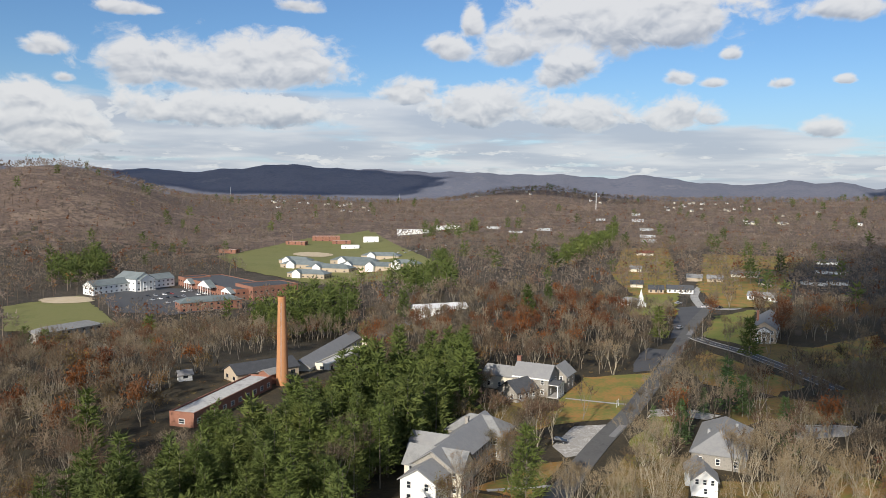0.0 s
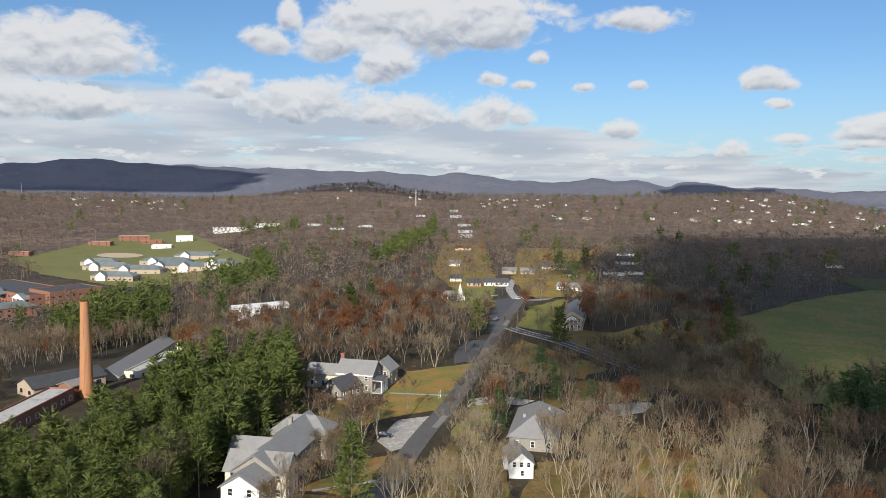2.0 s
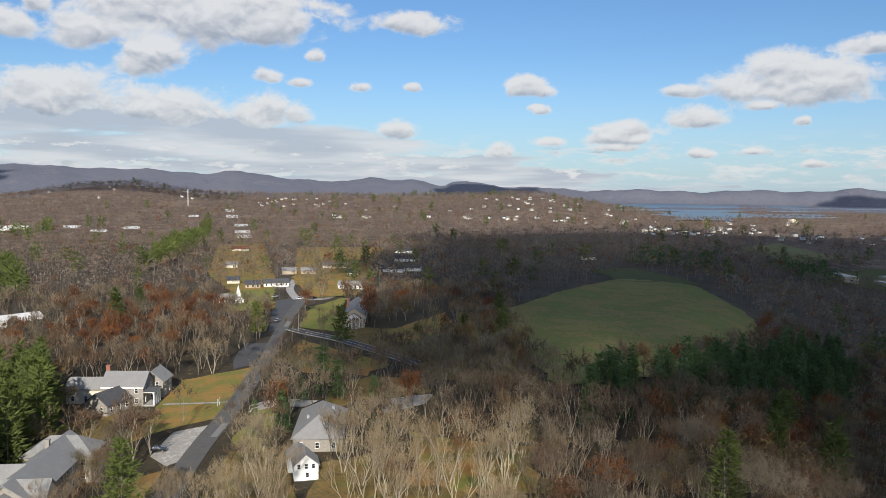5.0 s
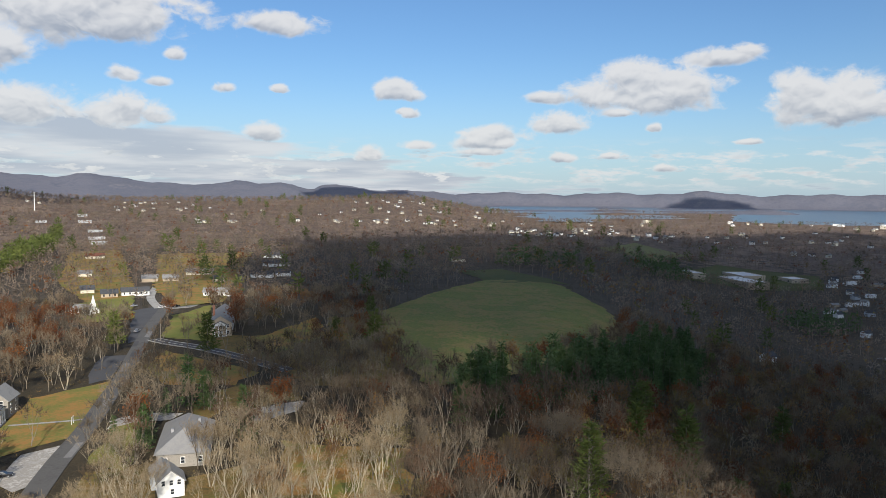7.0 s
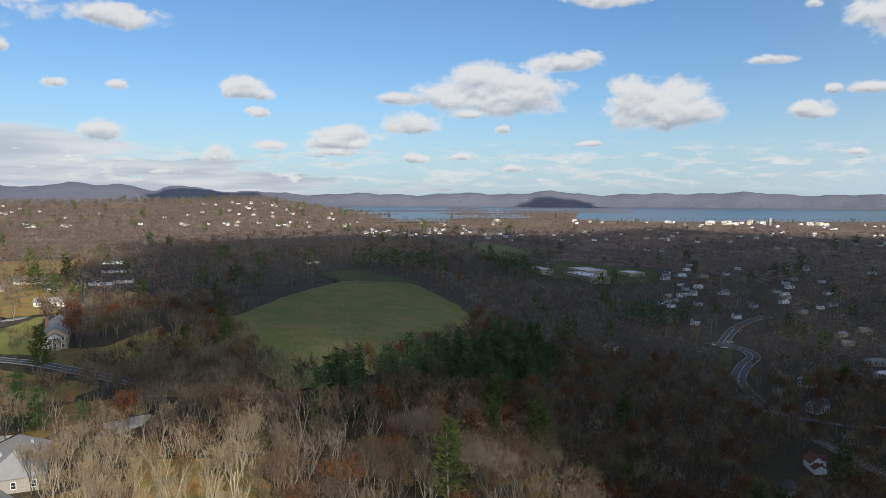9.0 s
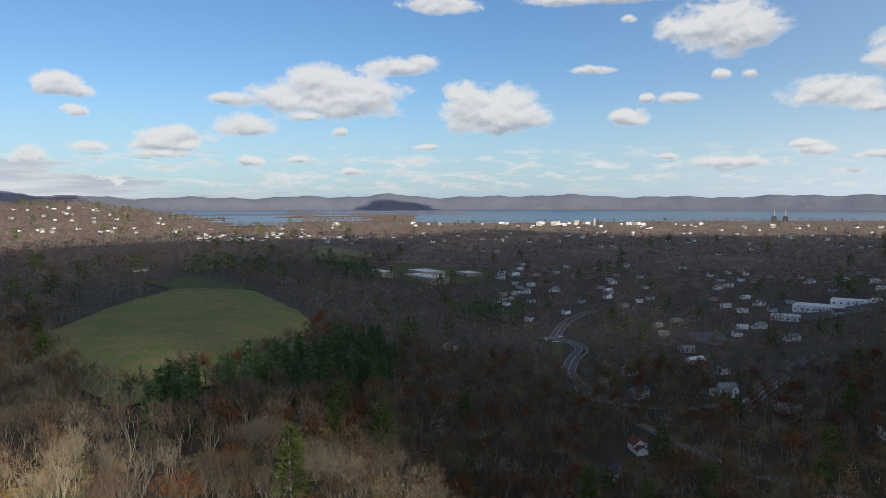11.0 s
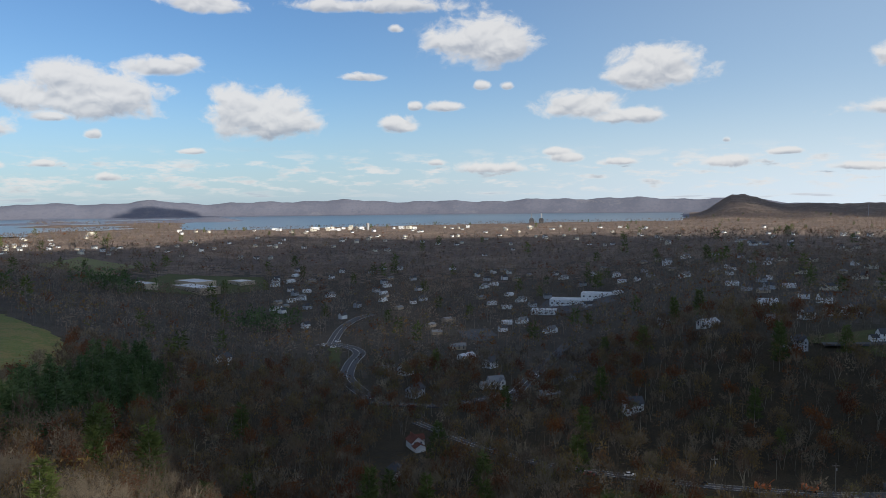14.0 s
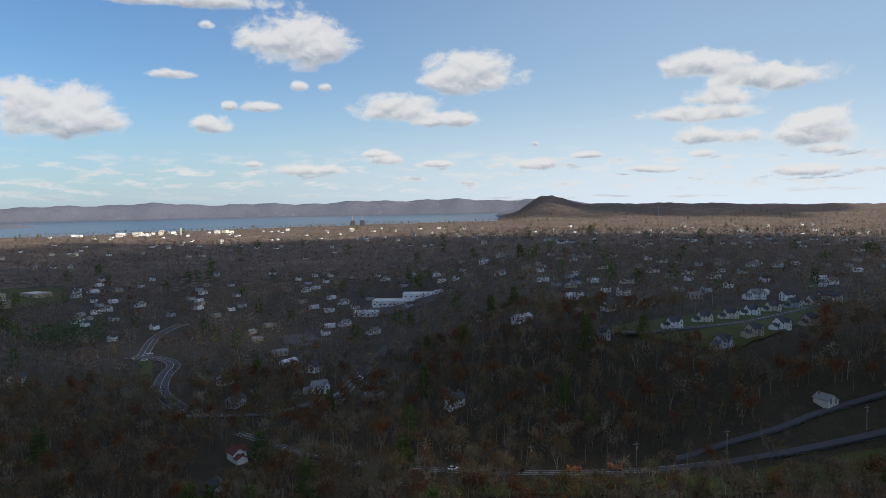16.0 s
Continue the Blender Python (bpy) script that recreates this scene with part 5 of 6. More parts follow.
# ---- trees ----
def tube_tris(V, F, S, p0, p1, r0, r1, n, slot):
    """A tapering limb of n sides (2: a flat blade) as triangles."""
    d = p1 - p0
    u = Vector((-d.y, d.x, 0.01 * d.z + 0.003)).normalized()
    w = d.cross(u).normalized()
    k = len(V)
    if n == 2:
        V += [p0 - u * r0, p0 + u * r0, p1 + u * r1, p1 - u * r1]
        F += [(k, k + 1, k + 2), (k, k + 2, k + 3)]
        S += [slot, slot]
        return
    for c, r in ((p0, r0), (p1, r1)):
        for i in range(n):
            a = 6.28319 * i / n
            V.append(c + u * (r * math.cos(a)) + w * (r * math.sin(a)))
    for i in range(n):
        j = (i + 1) % n
        F += [(k + i, k + j, k + n + j), (k + i, k + n + j, k + n + i)]
        S += [slot, slot]


def blade(V, F, S, rng, p, d, length, width, slot):
    d = d.normalized()
    s = Vector((rng.gauss(0, 1), rng.gauss(0, 1), rng.gauss(0, 1))).cross(d).normalized()
    k = len(V)
    V += [p - s * width * 0.5, p + s * width * 0.5, p + d * length]
    F.append((k, k + 1, k + 2))
    S.append(slot)


def leaf(V, F, S, rng, p, size, slot):
    a = Vector((rng.gauss(0, 1), rng.gauss(0, 1), rng.gauss(0, 0.7))).normalized() * size
    b = Vector((rng.gauss(0, 1), rng.gauss(0, 1), rng.gauss(0, 0.7))).normalized() * size * 0.8
    k = len(V)
    V += [p - a * 0.5 - b * 0.3, p + a * 0.5, p + b * 0.7]
    F.append((k, k + 1, k + 2))
    S.append(slot)


def grow_tree(seed, tall=16.0, depth=4, sides=4, forks=(2, 3), twigs=9, twig_len=1.7, twig_wide=0.07, leaves=0, leaf_size=0.5, spread_=0.5, fork_low=0.22, leaders=1, thick=0.019, rise=0.10):
    """A broadleaved tree: slots 0 bark, 1 twigs, 2 leaves."""
    rng = random.Random(seed)
    V, F, S = [], [], []

    def go(p, d, length, rad, level):
        bend = Vector((rng.gauss(0, 0.09), rng.gauss(0, 0.09), 0.05))
        mid = p + d * length * 0.5
        d2 = (d + bend).normalized()
        end = mid + d2 * length * 0.5
        n = sides if level <= 2 else max(2, sides - 1)
        if level >= depth:
            n = 2
        r_end = rad * 0.66
        if level <= 1 and sides > 2:
            tube_tris(V, F, S, p, mid, rad, rad * 0.82, n, 0)
            tube_tris(V, F, S, mid, end, rad * 0.82, r_end, n, 0)
        else:
            tube_tris(V, F, S, p, end, rad, r_end, n, 0)
        if level >= depth:
            for _ in range(twigs):
                u = rng.uniform(0.1, 1.0)
                t = (d2 * 0.6 + Vector((rng.gauss(0, 0.6), rng.gauss(0, 0.6), rng.gauss(0.1, 0.5)))).normalized()
                blade(V, F, S, rng, p.lerp(end, u), t, twig_len * rng.uniform(0.5, 1.25), twig_wide, 1)
            for _ in range(leaves):
                q_ = p.lerp(end, rng.uniform(0.2, 1.1)) + Vector((rng.gauss(0, 0.8), rng.gauss(0, 0.8), rng.gauss(0, 0.7)))
                leaf(V, F, S, rng, q_, leaf_size * rng.uniform(0.6, 1.3), 2)
            return
        k = rng.choice(forks)
        turn = rng.uniform(0, 6.28)
        for i in range(k):
            a = turn + 6.28319 * i / k + rng.uniform(-0.5, 0.5)
            lean = spread_ * rng.uniform(0.55, 1.25)
            side = Vector((math.cos(a), math.sin(a), 0))
            d3 = (d2 + side * lean + Vector((0, 0, rise - 0.035 * level))).normalized()
            go(end if i < 2 else p.lerp(end, rng.uniform(0.55, 0.9)), d3, length * rng.uniform(0.66, 0.9), r_end * rng.uniform(0.68, 0.92), level + 1)

    for i in range(leaders):
        a = 6.28319 * i / leaders + rng.uniform(-0.4, 0.4)
        d = Vector((math.cos(a) * 0.24 * (leaders > 1), math.sin(a) * 0.24 * (leaders > 1), 1)).normalized()
        go(Vector((math.cos(a) * 0.3 * (leaders > 1), math.sin(a) * 0.3 * (leaders > 1), -0.6)), d, tall * (fork_low if leaders == 1 else fork_low * 1.25), tall * thick / leaders ** 0.4, 0)
    V = np.array([tuple(v) for v in V])
    V[:, 2] *= tall / V[:, 2].max()
    return V, np.array(F), np.array(S)


def grow_pine(seed, tall=20.0, whorls=13, arms=6, tufts=6, tuft=1.3, wide=3.6, slim=False, sides=5):
    """A conifer: slots 0 bark, 1 needles."""
    rng = random.Random(seed)
    V, F, S = [], [], []
    tube_tris(V, F, S, Vector((0, 0, -0.6)), Vector((rng.gauss(0, 0.3), rng.gauss(0, 0.3), tall * 0.97)), tall * 0.014, 0.03, sides, 0)
    for i in range(whorls):
        u = (i + rng.uniform(0, 0.6)) / whorls
        z = tall * (0.12 + 0.87 * u) if slim else tall * (0.22 + 0.77 * u)
        reach = wide * ((1 - u) ** 0.85 + 0.08) if slim else wide * (math.sin(min(1, 0.35 + 0.75 * (1 - u)) * 1.57) * (1 - u) ** 0.45 + 0.1)
        n = arms if u < 0.8 else max(3, arms - 2)
        turn = rng.uniform(0, 6.28)
        for j in range(n):
            a = turn + 6.28319 * j / n + rng.uniform(-0.35, 0.35)
            r = reach * rng.uniform(0.6, 1.15)
            tip = Vector((math.cos(a) * r, math.sin(a) * r, z + r * (-0.22 if slim else 0.12) + rng.gauss(0, 0.25)))
            base = Vector((0, 0, z - 0.15 * r))
            if sides > 3:
                tube_tris(V, F, S, base, tip, 0.06, 0.02, 2, 0)
            for k in range(tufts):
                w = 0.25 + 0.8 * (k + rng.random()) / tufts
                p = base.lerp(tip, w) + Vector((rng.gauss(0, 0.25), rng.gauss(0, 0.25), rng.gauss(0, 0.15))) * tuft
                d = (tip - base).normalized() + Vector((rng.gauss(0, 0.6), rng.gauss(0, 0.6), rng.gauss(0.25, 0.45)))
                blade(V, F, S, rng, p, d, tuft * rng.uniform(0.8, 1.5), tuft * (rng.uniform(0.15, 0.34) if tuft < 1.25 else rng.uniform(0.24, 0.45)), 1)
    return np.array([tuple(v) for v in V]), np.array(F), np.array(S)


def grow_crown(seed, tall=14.0, wide=4.2, fans=26, fan=1.7, slot_share=0.0, stem=0.24):
    """A tree seen from far off: a thin trunk under a rounded, gappy crown of twig fans; slots as grow_tree."""
    rng = random.Random(seed)
    V, F, S = [], [], []
    tube_tris(V, F, S, Vector((0, 0, -0.6)), Vector((rng.gauss(0, 0.3), rng.gauss(0, 0.3), tall * 0.62)), stem, 0.08, 2, 0)
    lobes = [(Vector((rng.gauss(0, wide * 0.32), rng.gauss(0, wide * 0.32), tall * rng.uniform(0.55, 0.74))), rng.uniform(0.5, 0.8)) for _ in range(3)]
    for _ in range(fans):
        c, size = rng.choice(lobes)
        d = Vector((rng.gauss(0, 1), rng.gauss(0, 1), rng.gauss(0.35, 0.9))).normalized()
        p = c + Vector((d.x * wide * size, d.y * wide * size, d.z * tall * 0.26 * size / 0.65)) * rng.uniform(0.55, 1.0)
        if rng.random() < slot_share:
            leaf(V, F, S, rng, p, fan * rng.uniform(0.7, 1.2), 2)
        else:
            blade(V, F, S, rng, p, d + Vector((rng.gauss(0, 0.45), rng.gauss(0, 0.45), rng.gauss(0.15, 0.4))), fan * rng.uniform(0.7, 1.4), fan * rng.uniform(0.28, 0.6), 1)
    return np.array([tuple(v) for v in V]), np.array(F), np.array(S)


def inside(poly, x, y):
    hit = np.zeros(x.shape, bool)
    n = len(poly)
    for i in range(n):
        (x0, y0), (x1, y1) = poly[i], poly[(i + 1) % n]
        if y0 == y1:
            continue
        hit ^= ((y0 > y) != (y1 > y)) & (x < (x1 - x0) * (y - y0) / (y1 - y0) + x0)
    return hit


def near_line(line, x, y, reach):
    hit = np.zeros(x.shape, bool)
    for (x0, y0), (x1, y1) in zip(line, line[1:]):
        dx, dy = x1 - x0, y1 - y0
        u = np.clip(((x - x0) * dx + (y - y0) * dy) / (dx * dx + dy * dy + 1e-9), 0, 1)
        hit |= (x - x0 - u * dx) ** 2 + (y - y0 - u * dy) ** 2 < reach ** 2
    return hit


OPEN = [k for k in AREAS if k not in ("evergreen", "bright_grass", "campus_a", "campus_b")]
# bare stretches in front of houses, so that they stay in view
VIEWS = [[(-26, 392), (14, 398), (18, 436), (-22, 428)], [(-84, 168), (-60, 160), (-48, 194), (-34, 224), (-20, 250), (-38, 345), (-62, 280), (-82, 214)], [(-262, 372), (-172, 372), (-196, 450), (-236, 424)], [(284, -150), (300, -192), (330, -170), (308, -140)], [(345, -150), (360, -190), (400, -215), (372, -140)], [(24, 148), (34, 148), (50, 190), (53, 200), (40, 206), (28, 188)], [(16, 214), (36, 224), (40, 246), (14, 250)], [(15, 240), (40, 236), (50, 270), (30, 272), (12, 262)], [(40, 225), (75, 285), (52, 280), (36, 245)], [(-24, 138), (-6, 138), (4, 164), (8, 178), (-4, 190), (-14, 168)],
         [(132, 305), (152, 300), (150, 345), (136, 345)], [(-60, 226), (-88, 218), (-92, 250), (-60, 290), (-38, 345), (-30, 330), (-38, 285)], [(44, 128), (53, 128), (66, 162), (66, 172), (56, 168)], [(64, 172), (71, 180), (86, 206), (78, 216), (62, 186)],
         [(100, 405), (135, 400), (135, 450), (105, 450)], [(-250, 415), (-180, 415), (-190, 440), (-235, 440)], [(255, 70), (300, 60), (325, 70), (315, 85), (270, 92)], [(288, -160), (310, -190), (325, -170), (305, -150)]]


def is_open(x, y, margin=2.5):
    hit = np.zeros(x.shape, bool)
    for k in OPEN:
        hit |= inside(AREAS[k], x, y)
    for v in VIEWS:
        hit |= inside(v, x, y)
    sparse = np.sin(x * 12.9898 + y * 78.233) * 43758.5453 % 1
    for k in ("campus_a", "campus_b"):
        hit |= inside(AREAS[k], x, y) & (sparse < 0.12)
    hit |= inside([(5, 128), (62, 128), (66, 160), (50, 196), (30, 192), (8, 158)], x, y) & (sparse < 0.3)
    for half, line in ROADS.values():
        hit |= near_line(line, x, y, half + margin)
    for hx, hy in HOUSES:
        hit |= (x - hx) ** 2 + (y - hy) ** 2 < 8.5 ** 2
    return hit


PINES = [[(-57, 158), (-46, 191), (-31, 220), (9, 287), (9, 230), (-5, 178), (-16, 155), (-17, 124), (-44, 122), (-63, 123), (-73, 133), (-67, 149)],
         [(-127, 472), (-118, 605), (-74, 610), (-52, 489), (-64, 427), (-95, 420)], [(-65, 848), (-2, 730), (10, 515), (-16, 493), (-51, 666)],
         [(78, 597), (127, 795), (284, 1260), (197, 902), (104, 649)], [(-364, 680), (-379, 836), (-301, 697), (-312, 617)],
         [(-40, 1080), (40, 1080), (60, 1180), (-20, 1180)]]
SPRUCES = [[(162, 198), (199, 192), (281, 216), (350, 250), (384, 239), (301, 187), (243, 173), (167, 161), (140, 166)], [(500, 520), (540, 500), (560, 540), (520, 560)], [(520, 480), (560, 470), (570, 500), (540, 510)], [(640, 440), (700, 430), (720, 500), (660, 520)], [(86, 226), (96, 222), (98, 236), (88, 240)],
           [(222, 530), (232, 530), (232, 545), (222, 545)], [(560, 250), (620, 250), (640, 300), (580, 300)]]
RUSTY = [[(416, 400), (452, 420), (440, 440), (404, 430)], [(440, 330), (470, 400), (540, 380), (500, 300), (430, 285)], [(13, 372), (61, 466), (90, 440), (97, 375), (78, 312), (48, 299), (16, 323)], [(152, 375), (190, 370), (200, 410), (165, 420)], [(197, 156), (244, 170), (273, 157), (210, 123), (153, 113)]]
MIXED = [[(112, 150), (160, 150), (240, 165), (330, 190), (340, 110), (300, 40), (240, -60), (180, -60), (120, 60)], [(200, 140), (380, 220), (520, 260), (640, 100), (640, -250), (540, -420), (250, -260), (240, -60)], [(400, 420), (470, 450), (560, 420), (520, 300), (430, 270), (400, 300)]]
scatter = np.random.RandomState(5)


def jittered(step, r0, r1, a0=-40, a1=131):
    """Points of an uneven grid between two distances and two bearings."""
    n = int(r1 / step) + 1
    gx, gy = np.meshgrid(np.arange(-n, n + 1) * step, np.arange(-n, n + 1) * step)
    x = (gx + scatter.uniform(-0.5, 0.5, gx.shape) * step).ravel()
    y = (gy + scatter.uniform(-0.5, 0.5, gx.shape) * step).ravel()
    r, a = np.hypot(x, y), np.degrees(np.arctan2(x, y))
    keep = (r > r0) & (r < r1) & (a > a0) & (a < a1)
    return x[keep], y[keep]


def any_inside(polys, x, y):
    hit = np.zeros(x.shape, bool)
    for p in polys:
        hit |= inside(p, x, y)
    return hit


def kinds_of(x, y):
    """0 bare, 1 rust-leaved, 2 tan-leaved, 3 pine, 4 spruce."""
    dice = scatter.random_sample(x.shape)
    patch = np.sin(x / 70 + 1.3 * np.sin(y / 90)) * np.sin(y / 60 + 1.1 * np.sin(x / 110))
    kind = np.where(dice < 0.05 + 0.10 * (patch > 0.35), 1, np.where(dice < 0.13 + 0.12 * (patch > 0.35), 2, 0))
    kind = np.where((dice > 0.985), 3, kind)
    kind = np.where(any_inside(RUSTY, x, y) & (dice < 0.5), 1, kind)
    mixed = any_inside(MIXED, x, y)
    kind = np.where(mixed & (dice < 0.5), 2, kind)
    kind = np.where(mixed & (dice < 0.15), 1, kind)
    kind = np.where(any_inside(PINES, x, y) & (dice < 0.94), 3, kind)
    kind = np.where(any_inside(SPRUCES, x, y), 4, kind)
    return kind


def join(name, templates, mats, spots, label, category, tint_seed=1):
    """Many trees in one mesh: templates share the slots of mats; spots are rows of x, y, scale, turn."""
    rs = np.random.RandomState(tint_seed)
    which = rs.randint(0, len(templates), len(spots))
    VV, FF, SS, TT, base = [], [], [], [], 0
    zs = ground(spots[:, 0], spots[:, 1]) if len(spots) else []
    for k, (V, F, S) in enumerate(templates):
        sel = np.where(which == k)[0]
        if not len(sel):
            continue
        c, s = np.cos(spots[sel, 3])[:, None], np.sin(spots[sel, 3])[:, None]
        sc = spots[sel, 2][:, None]
        X = (V[None, :, 0] * c - V[None, :, 1] * s) * sc + spots[sel, 0][:, None]
        Y = (V[None, :, 0] * s + V[None, :, 1] * c) * sc + spots[sel, 1][:, None]
        Z = V[None, :, 2] * sc * rs.uniform(0.85, 1.15, (len(sel), 1)) + zs[sel][:, None]
        VV.append(np.stack([X, Y, Z], -1).reshape(-1, 3))
        FF.append((F[None] + (base + np.arange(len(sel)) * len(V))[:, None, None]).reshape(-1, 3))
        SS.append(np.tile(S, len(sel)))
        TT.append(np.repeat(rs.random_sample(len(sel)), len(V)))
        base += len(sel) * len(V)
    if not base:
        return None
    me = arrays_mesh(name, np.concatenate(VV), np.concatenate(FF), np.concatenate(SS), mats, np.concatenate(TT))
    return tagged(new(name, me), label, category, kind="stuff")


def split_tree(name, t, mats, label, category):
    """One standing tree: trunk with limbs, and crown."""
    V, F, S = t
    ob = new(name)
    for piece, pick in (("trunk", S == 0), ("crown", S > 0)):
        f = F[pick]
        used, inv = np.unique(f, return_inverse=True)
        me = arrays_mesh(piece, V[used], inv.reshape(-1, 3), S[pick] - (0 if piece == "trunk" else 1), mats[:1] if piece == "trunk" else mats[1:])
        part(piece, me, ob)
    return tagged(ob, label, category)


NEAR = {0: [grow_tree(s, 17, 5, 4, (2, 3), 6, 1.25, 0.055, leaders=1 + s % 3, spread_=0.40, fork_low=0.24, thick=0.0165, rise=0.30) for s in range(8)],
        1: [grow_tree(20 + s, 14, 4, 4, (2, 3, 3), 6, 1.3, 0.04, 34, 0.34, spread_=0.62, thick=0.014) for s in range(3)],
        2: [grow_tree(30 + s, 13, 4, 4, (2, 3, 3), 14, 1.5, 0.04, 16, 0.30, spread_=0.65, thick=0.014) for s in range(3)],
        3: [grow_pine(40 + s, 19, 17, 6, 17, 1.05, 3.7) for s in range(4)],
        4: [grow_pine(50 + s, 15, 19, 8, 9, 0.9, 2.9, True) for s in range(3)]}
MID = {0: [grow_tree(60 + s, 15, 3, 3, (2, 3, 3), 8, 1.7, 0.14, leaders=1 + (s % 4 == 1), spread_=0.55, fork_low=0.24, thick=0.013, rise=0.2) for s in range(8)],
       1: [grow_tree(70 + s, 14, 3, 3, (3,), 3, 1.8, 0.12, 18, 0.65, spread_=0.62, thick=0.012) for s in range(4)],
       2: [grow_tree(80 + s, 13, 3, 3, (3,), 7, 1.7, 0.16, 11, 0.55, spread_=0.62, thick=0.012) for s in range(4)],
       3: [grow_pine(90 + s, 18, 13, 6, 8, 1.5, 3.6, sides=3) for s in range(4)],
       4: [grow_pine(95 + s, 15, 13, 7, 5, 1.3, 2.8, True, sides=3) for s in range(3)]}
FAR = {0: [grow_crown(100 + s, 14, 5.0, 26, 1.7) for s in range(8)],
       1: [grow_crown(110 + s, 13, 4.4, 23, 1.9, 0.8) for s in range(5)],
       2: [grow_crown(120 + s, 13, 4.4, 23, 1.8, 0.45) for s in range(5)],
       3: [grow_pine(130 + s, 17, 6, 5, 3, 3.2, 3.4, sides=3) for s in range(4)],
       4: [grow_pine(140 + s, 15, 5, 4, 2, 3.4, 2.8, True, sides=3) for s in range(3)]}
DISTANT_TREES = {0: [grow_crown(160 + s, 13, 5.6, 14, 2.5) for s in range(8)], 1: [grow_crown(170 + s, 13, 5.4, 14, 2.4, 0.8) for s in range(4)],
                 2: [grow_crown(180 + s, 13, 5.4, 14, 2.4, 0.45) for s in range(4)], 3: FAR[3], 4: FAR[4]}
LOOK = {0: ([BARK, TWIG], "bare_tree", "leafless grey-brown broadleaved tree", "tree"), 1: ([BARK, TWIG, RUST], "oak_tree", "oak still holding rust-red leaves", "tree"),
        2: ([BARK, TWIG, TAN], "tan_tree", "broadleaved tree with a few remaining tan leaves", "tree"), 3: ([POLE, NEEDLE], "pine_tree", "tall green white pine", "pine"),
        4: ([POLE, SPRUCE], "spruce_tree", "dense dark green spruce", "spruce")}

# standing trees, one by one, nearest the camera
def plant(k, v, x, y, size, turn):
    mats, name, label, category = LOOK[k]
    m = pose(x, y, height(x, y), 0, 0, turn)
    # pale stems on these bearings carry sunlight in bark and twig colours too
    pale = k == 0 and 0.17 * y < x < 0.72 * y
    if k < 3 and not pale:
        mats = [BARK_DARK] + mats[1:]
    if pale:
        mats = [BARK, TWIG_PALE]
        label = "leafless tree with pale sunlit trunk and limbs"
    key = k, v, pale
    if key not in FIRST:
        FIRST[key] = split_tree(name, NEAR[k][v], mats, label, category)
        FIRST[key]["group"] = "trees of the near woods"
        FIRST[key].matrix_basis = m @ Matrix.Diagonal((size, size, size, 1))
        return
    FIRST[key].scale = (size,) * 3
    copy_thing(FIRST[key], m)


FIRST = {}
px, py = jittered(7.6, 140, 300, -33, 126)
free = ~is_open(px, py)
px, py = px[free], py[free]
kinds = kinds_of(px, py)
order = np.argsort(np.hypot(px, py) + scatter.uniform(0, 25, len(px)))
single, rest_ = order[:300], order[300:]
for i in single:
    k = int(kinds[i])
    x, y = float(px[i]), float(py[i])
    plant(k, int(scatter.randint(0, len(NEAR[k]))), x, y, float(scatter.uniform(0.75, 1.12)), float(scatter.uniform(0, 360)))
# conifers round the hall and trees on the lawns
for k, v, x, y, size in ((4, 0, 66, 207, 0.85), (4, 1, 63, 200, 0.7), (4, 2, 79, 229, 0.95), (4, 0, 89, 193, 0.95), (4, 1, 92, 203, 0.9), (4, 2, 92, 228, 0.8), (0, 2, 63, 281, 0.85), (0, 1, 76, 246, 0.8), (0, 0, 72, 250, 0.7),
                         (0, 4, 24, 196, 0.75), (0, 2, 20, 190, 0.8), (2, 0, 16, 184, 0.8), (2, 1, 12, 172, 0.8), (2, 2, 10, 240, 0.75), (2, 0, 14, 247, 0.8), (0, 1, 8, 250, 0.8), (2, 1, 16, 226, 0.6), (2, 0, 20, 206, 0.7), (2, 2, 22, 212, 0.6), (0, 5, 47, 166, 0.75), (0, 2, 51, 176, 0.8), (0, 0, 44, 156, 0.7), (0, 3, 40, 150, 0.65), (0, 1, 54, 186, 0.75), (2, 1, 8, 166, 0.7), (2, 2, 14, 178, 0.75), (2, 0, 11, 188, 0.7), (4, 2, 58, 208, 0.6),
                         (1, 0, 160, 366, 0.8), (1, 1, 166, 378, 0.85), (1, 2, 158, 352, 0.7), (0, 3, 74, 176, 0.85), (0, 4, 80, 184, 0.85), (0, 5, 78, 166, 0.85), (0, 1, 92, 186, 0.9), (0, 3, 95, 196, 0.9)):
    plant(k, v, x, y, size, x * 7 + y * 13)


def wood(name, x, y, kinds, sets, lo, hi, where):
    """Woods of all kinds of tree; far off, trunks and twigs share one twig colour, greyed as by haze."""
    shore = 1 - 0.45 * smooth(1300, 1900, np.hypot(x, y)) * smooth(46, 66, np.degrees(np.arctan2(x, y)))
    for k in range(5):
        sel = kinds == k
        if not sel.any():
            continue
        spots = np.stack([x[sel], y[sel], scatter.uniform(lo, hi, sel.sum()) * shore[sel], scatter.uniform(0, 6.28, sel.sum())], 1)
        mats, tree, label, category = LOOK[k]
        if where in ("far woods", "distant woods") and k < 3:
            mats = [TWIG_HAZED, TWIG_HAZED] + mats[2:]
        elif k < 3:
            mats = [BARK_DARK] + mats[1:]
        join(tree.replace("_tree", "_wood"), sets[k], mats, spots, label.replace("tree", "trees") + " massed in the " + where, "woods", k + len(where))


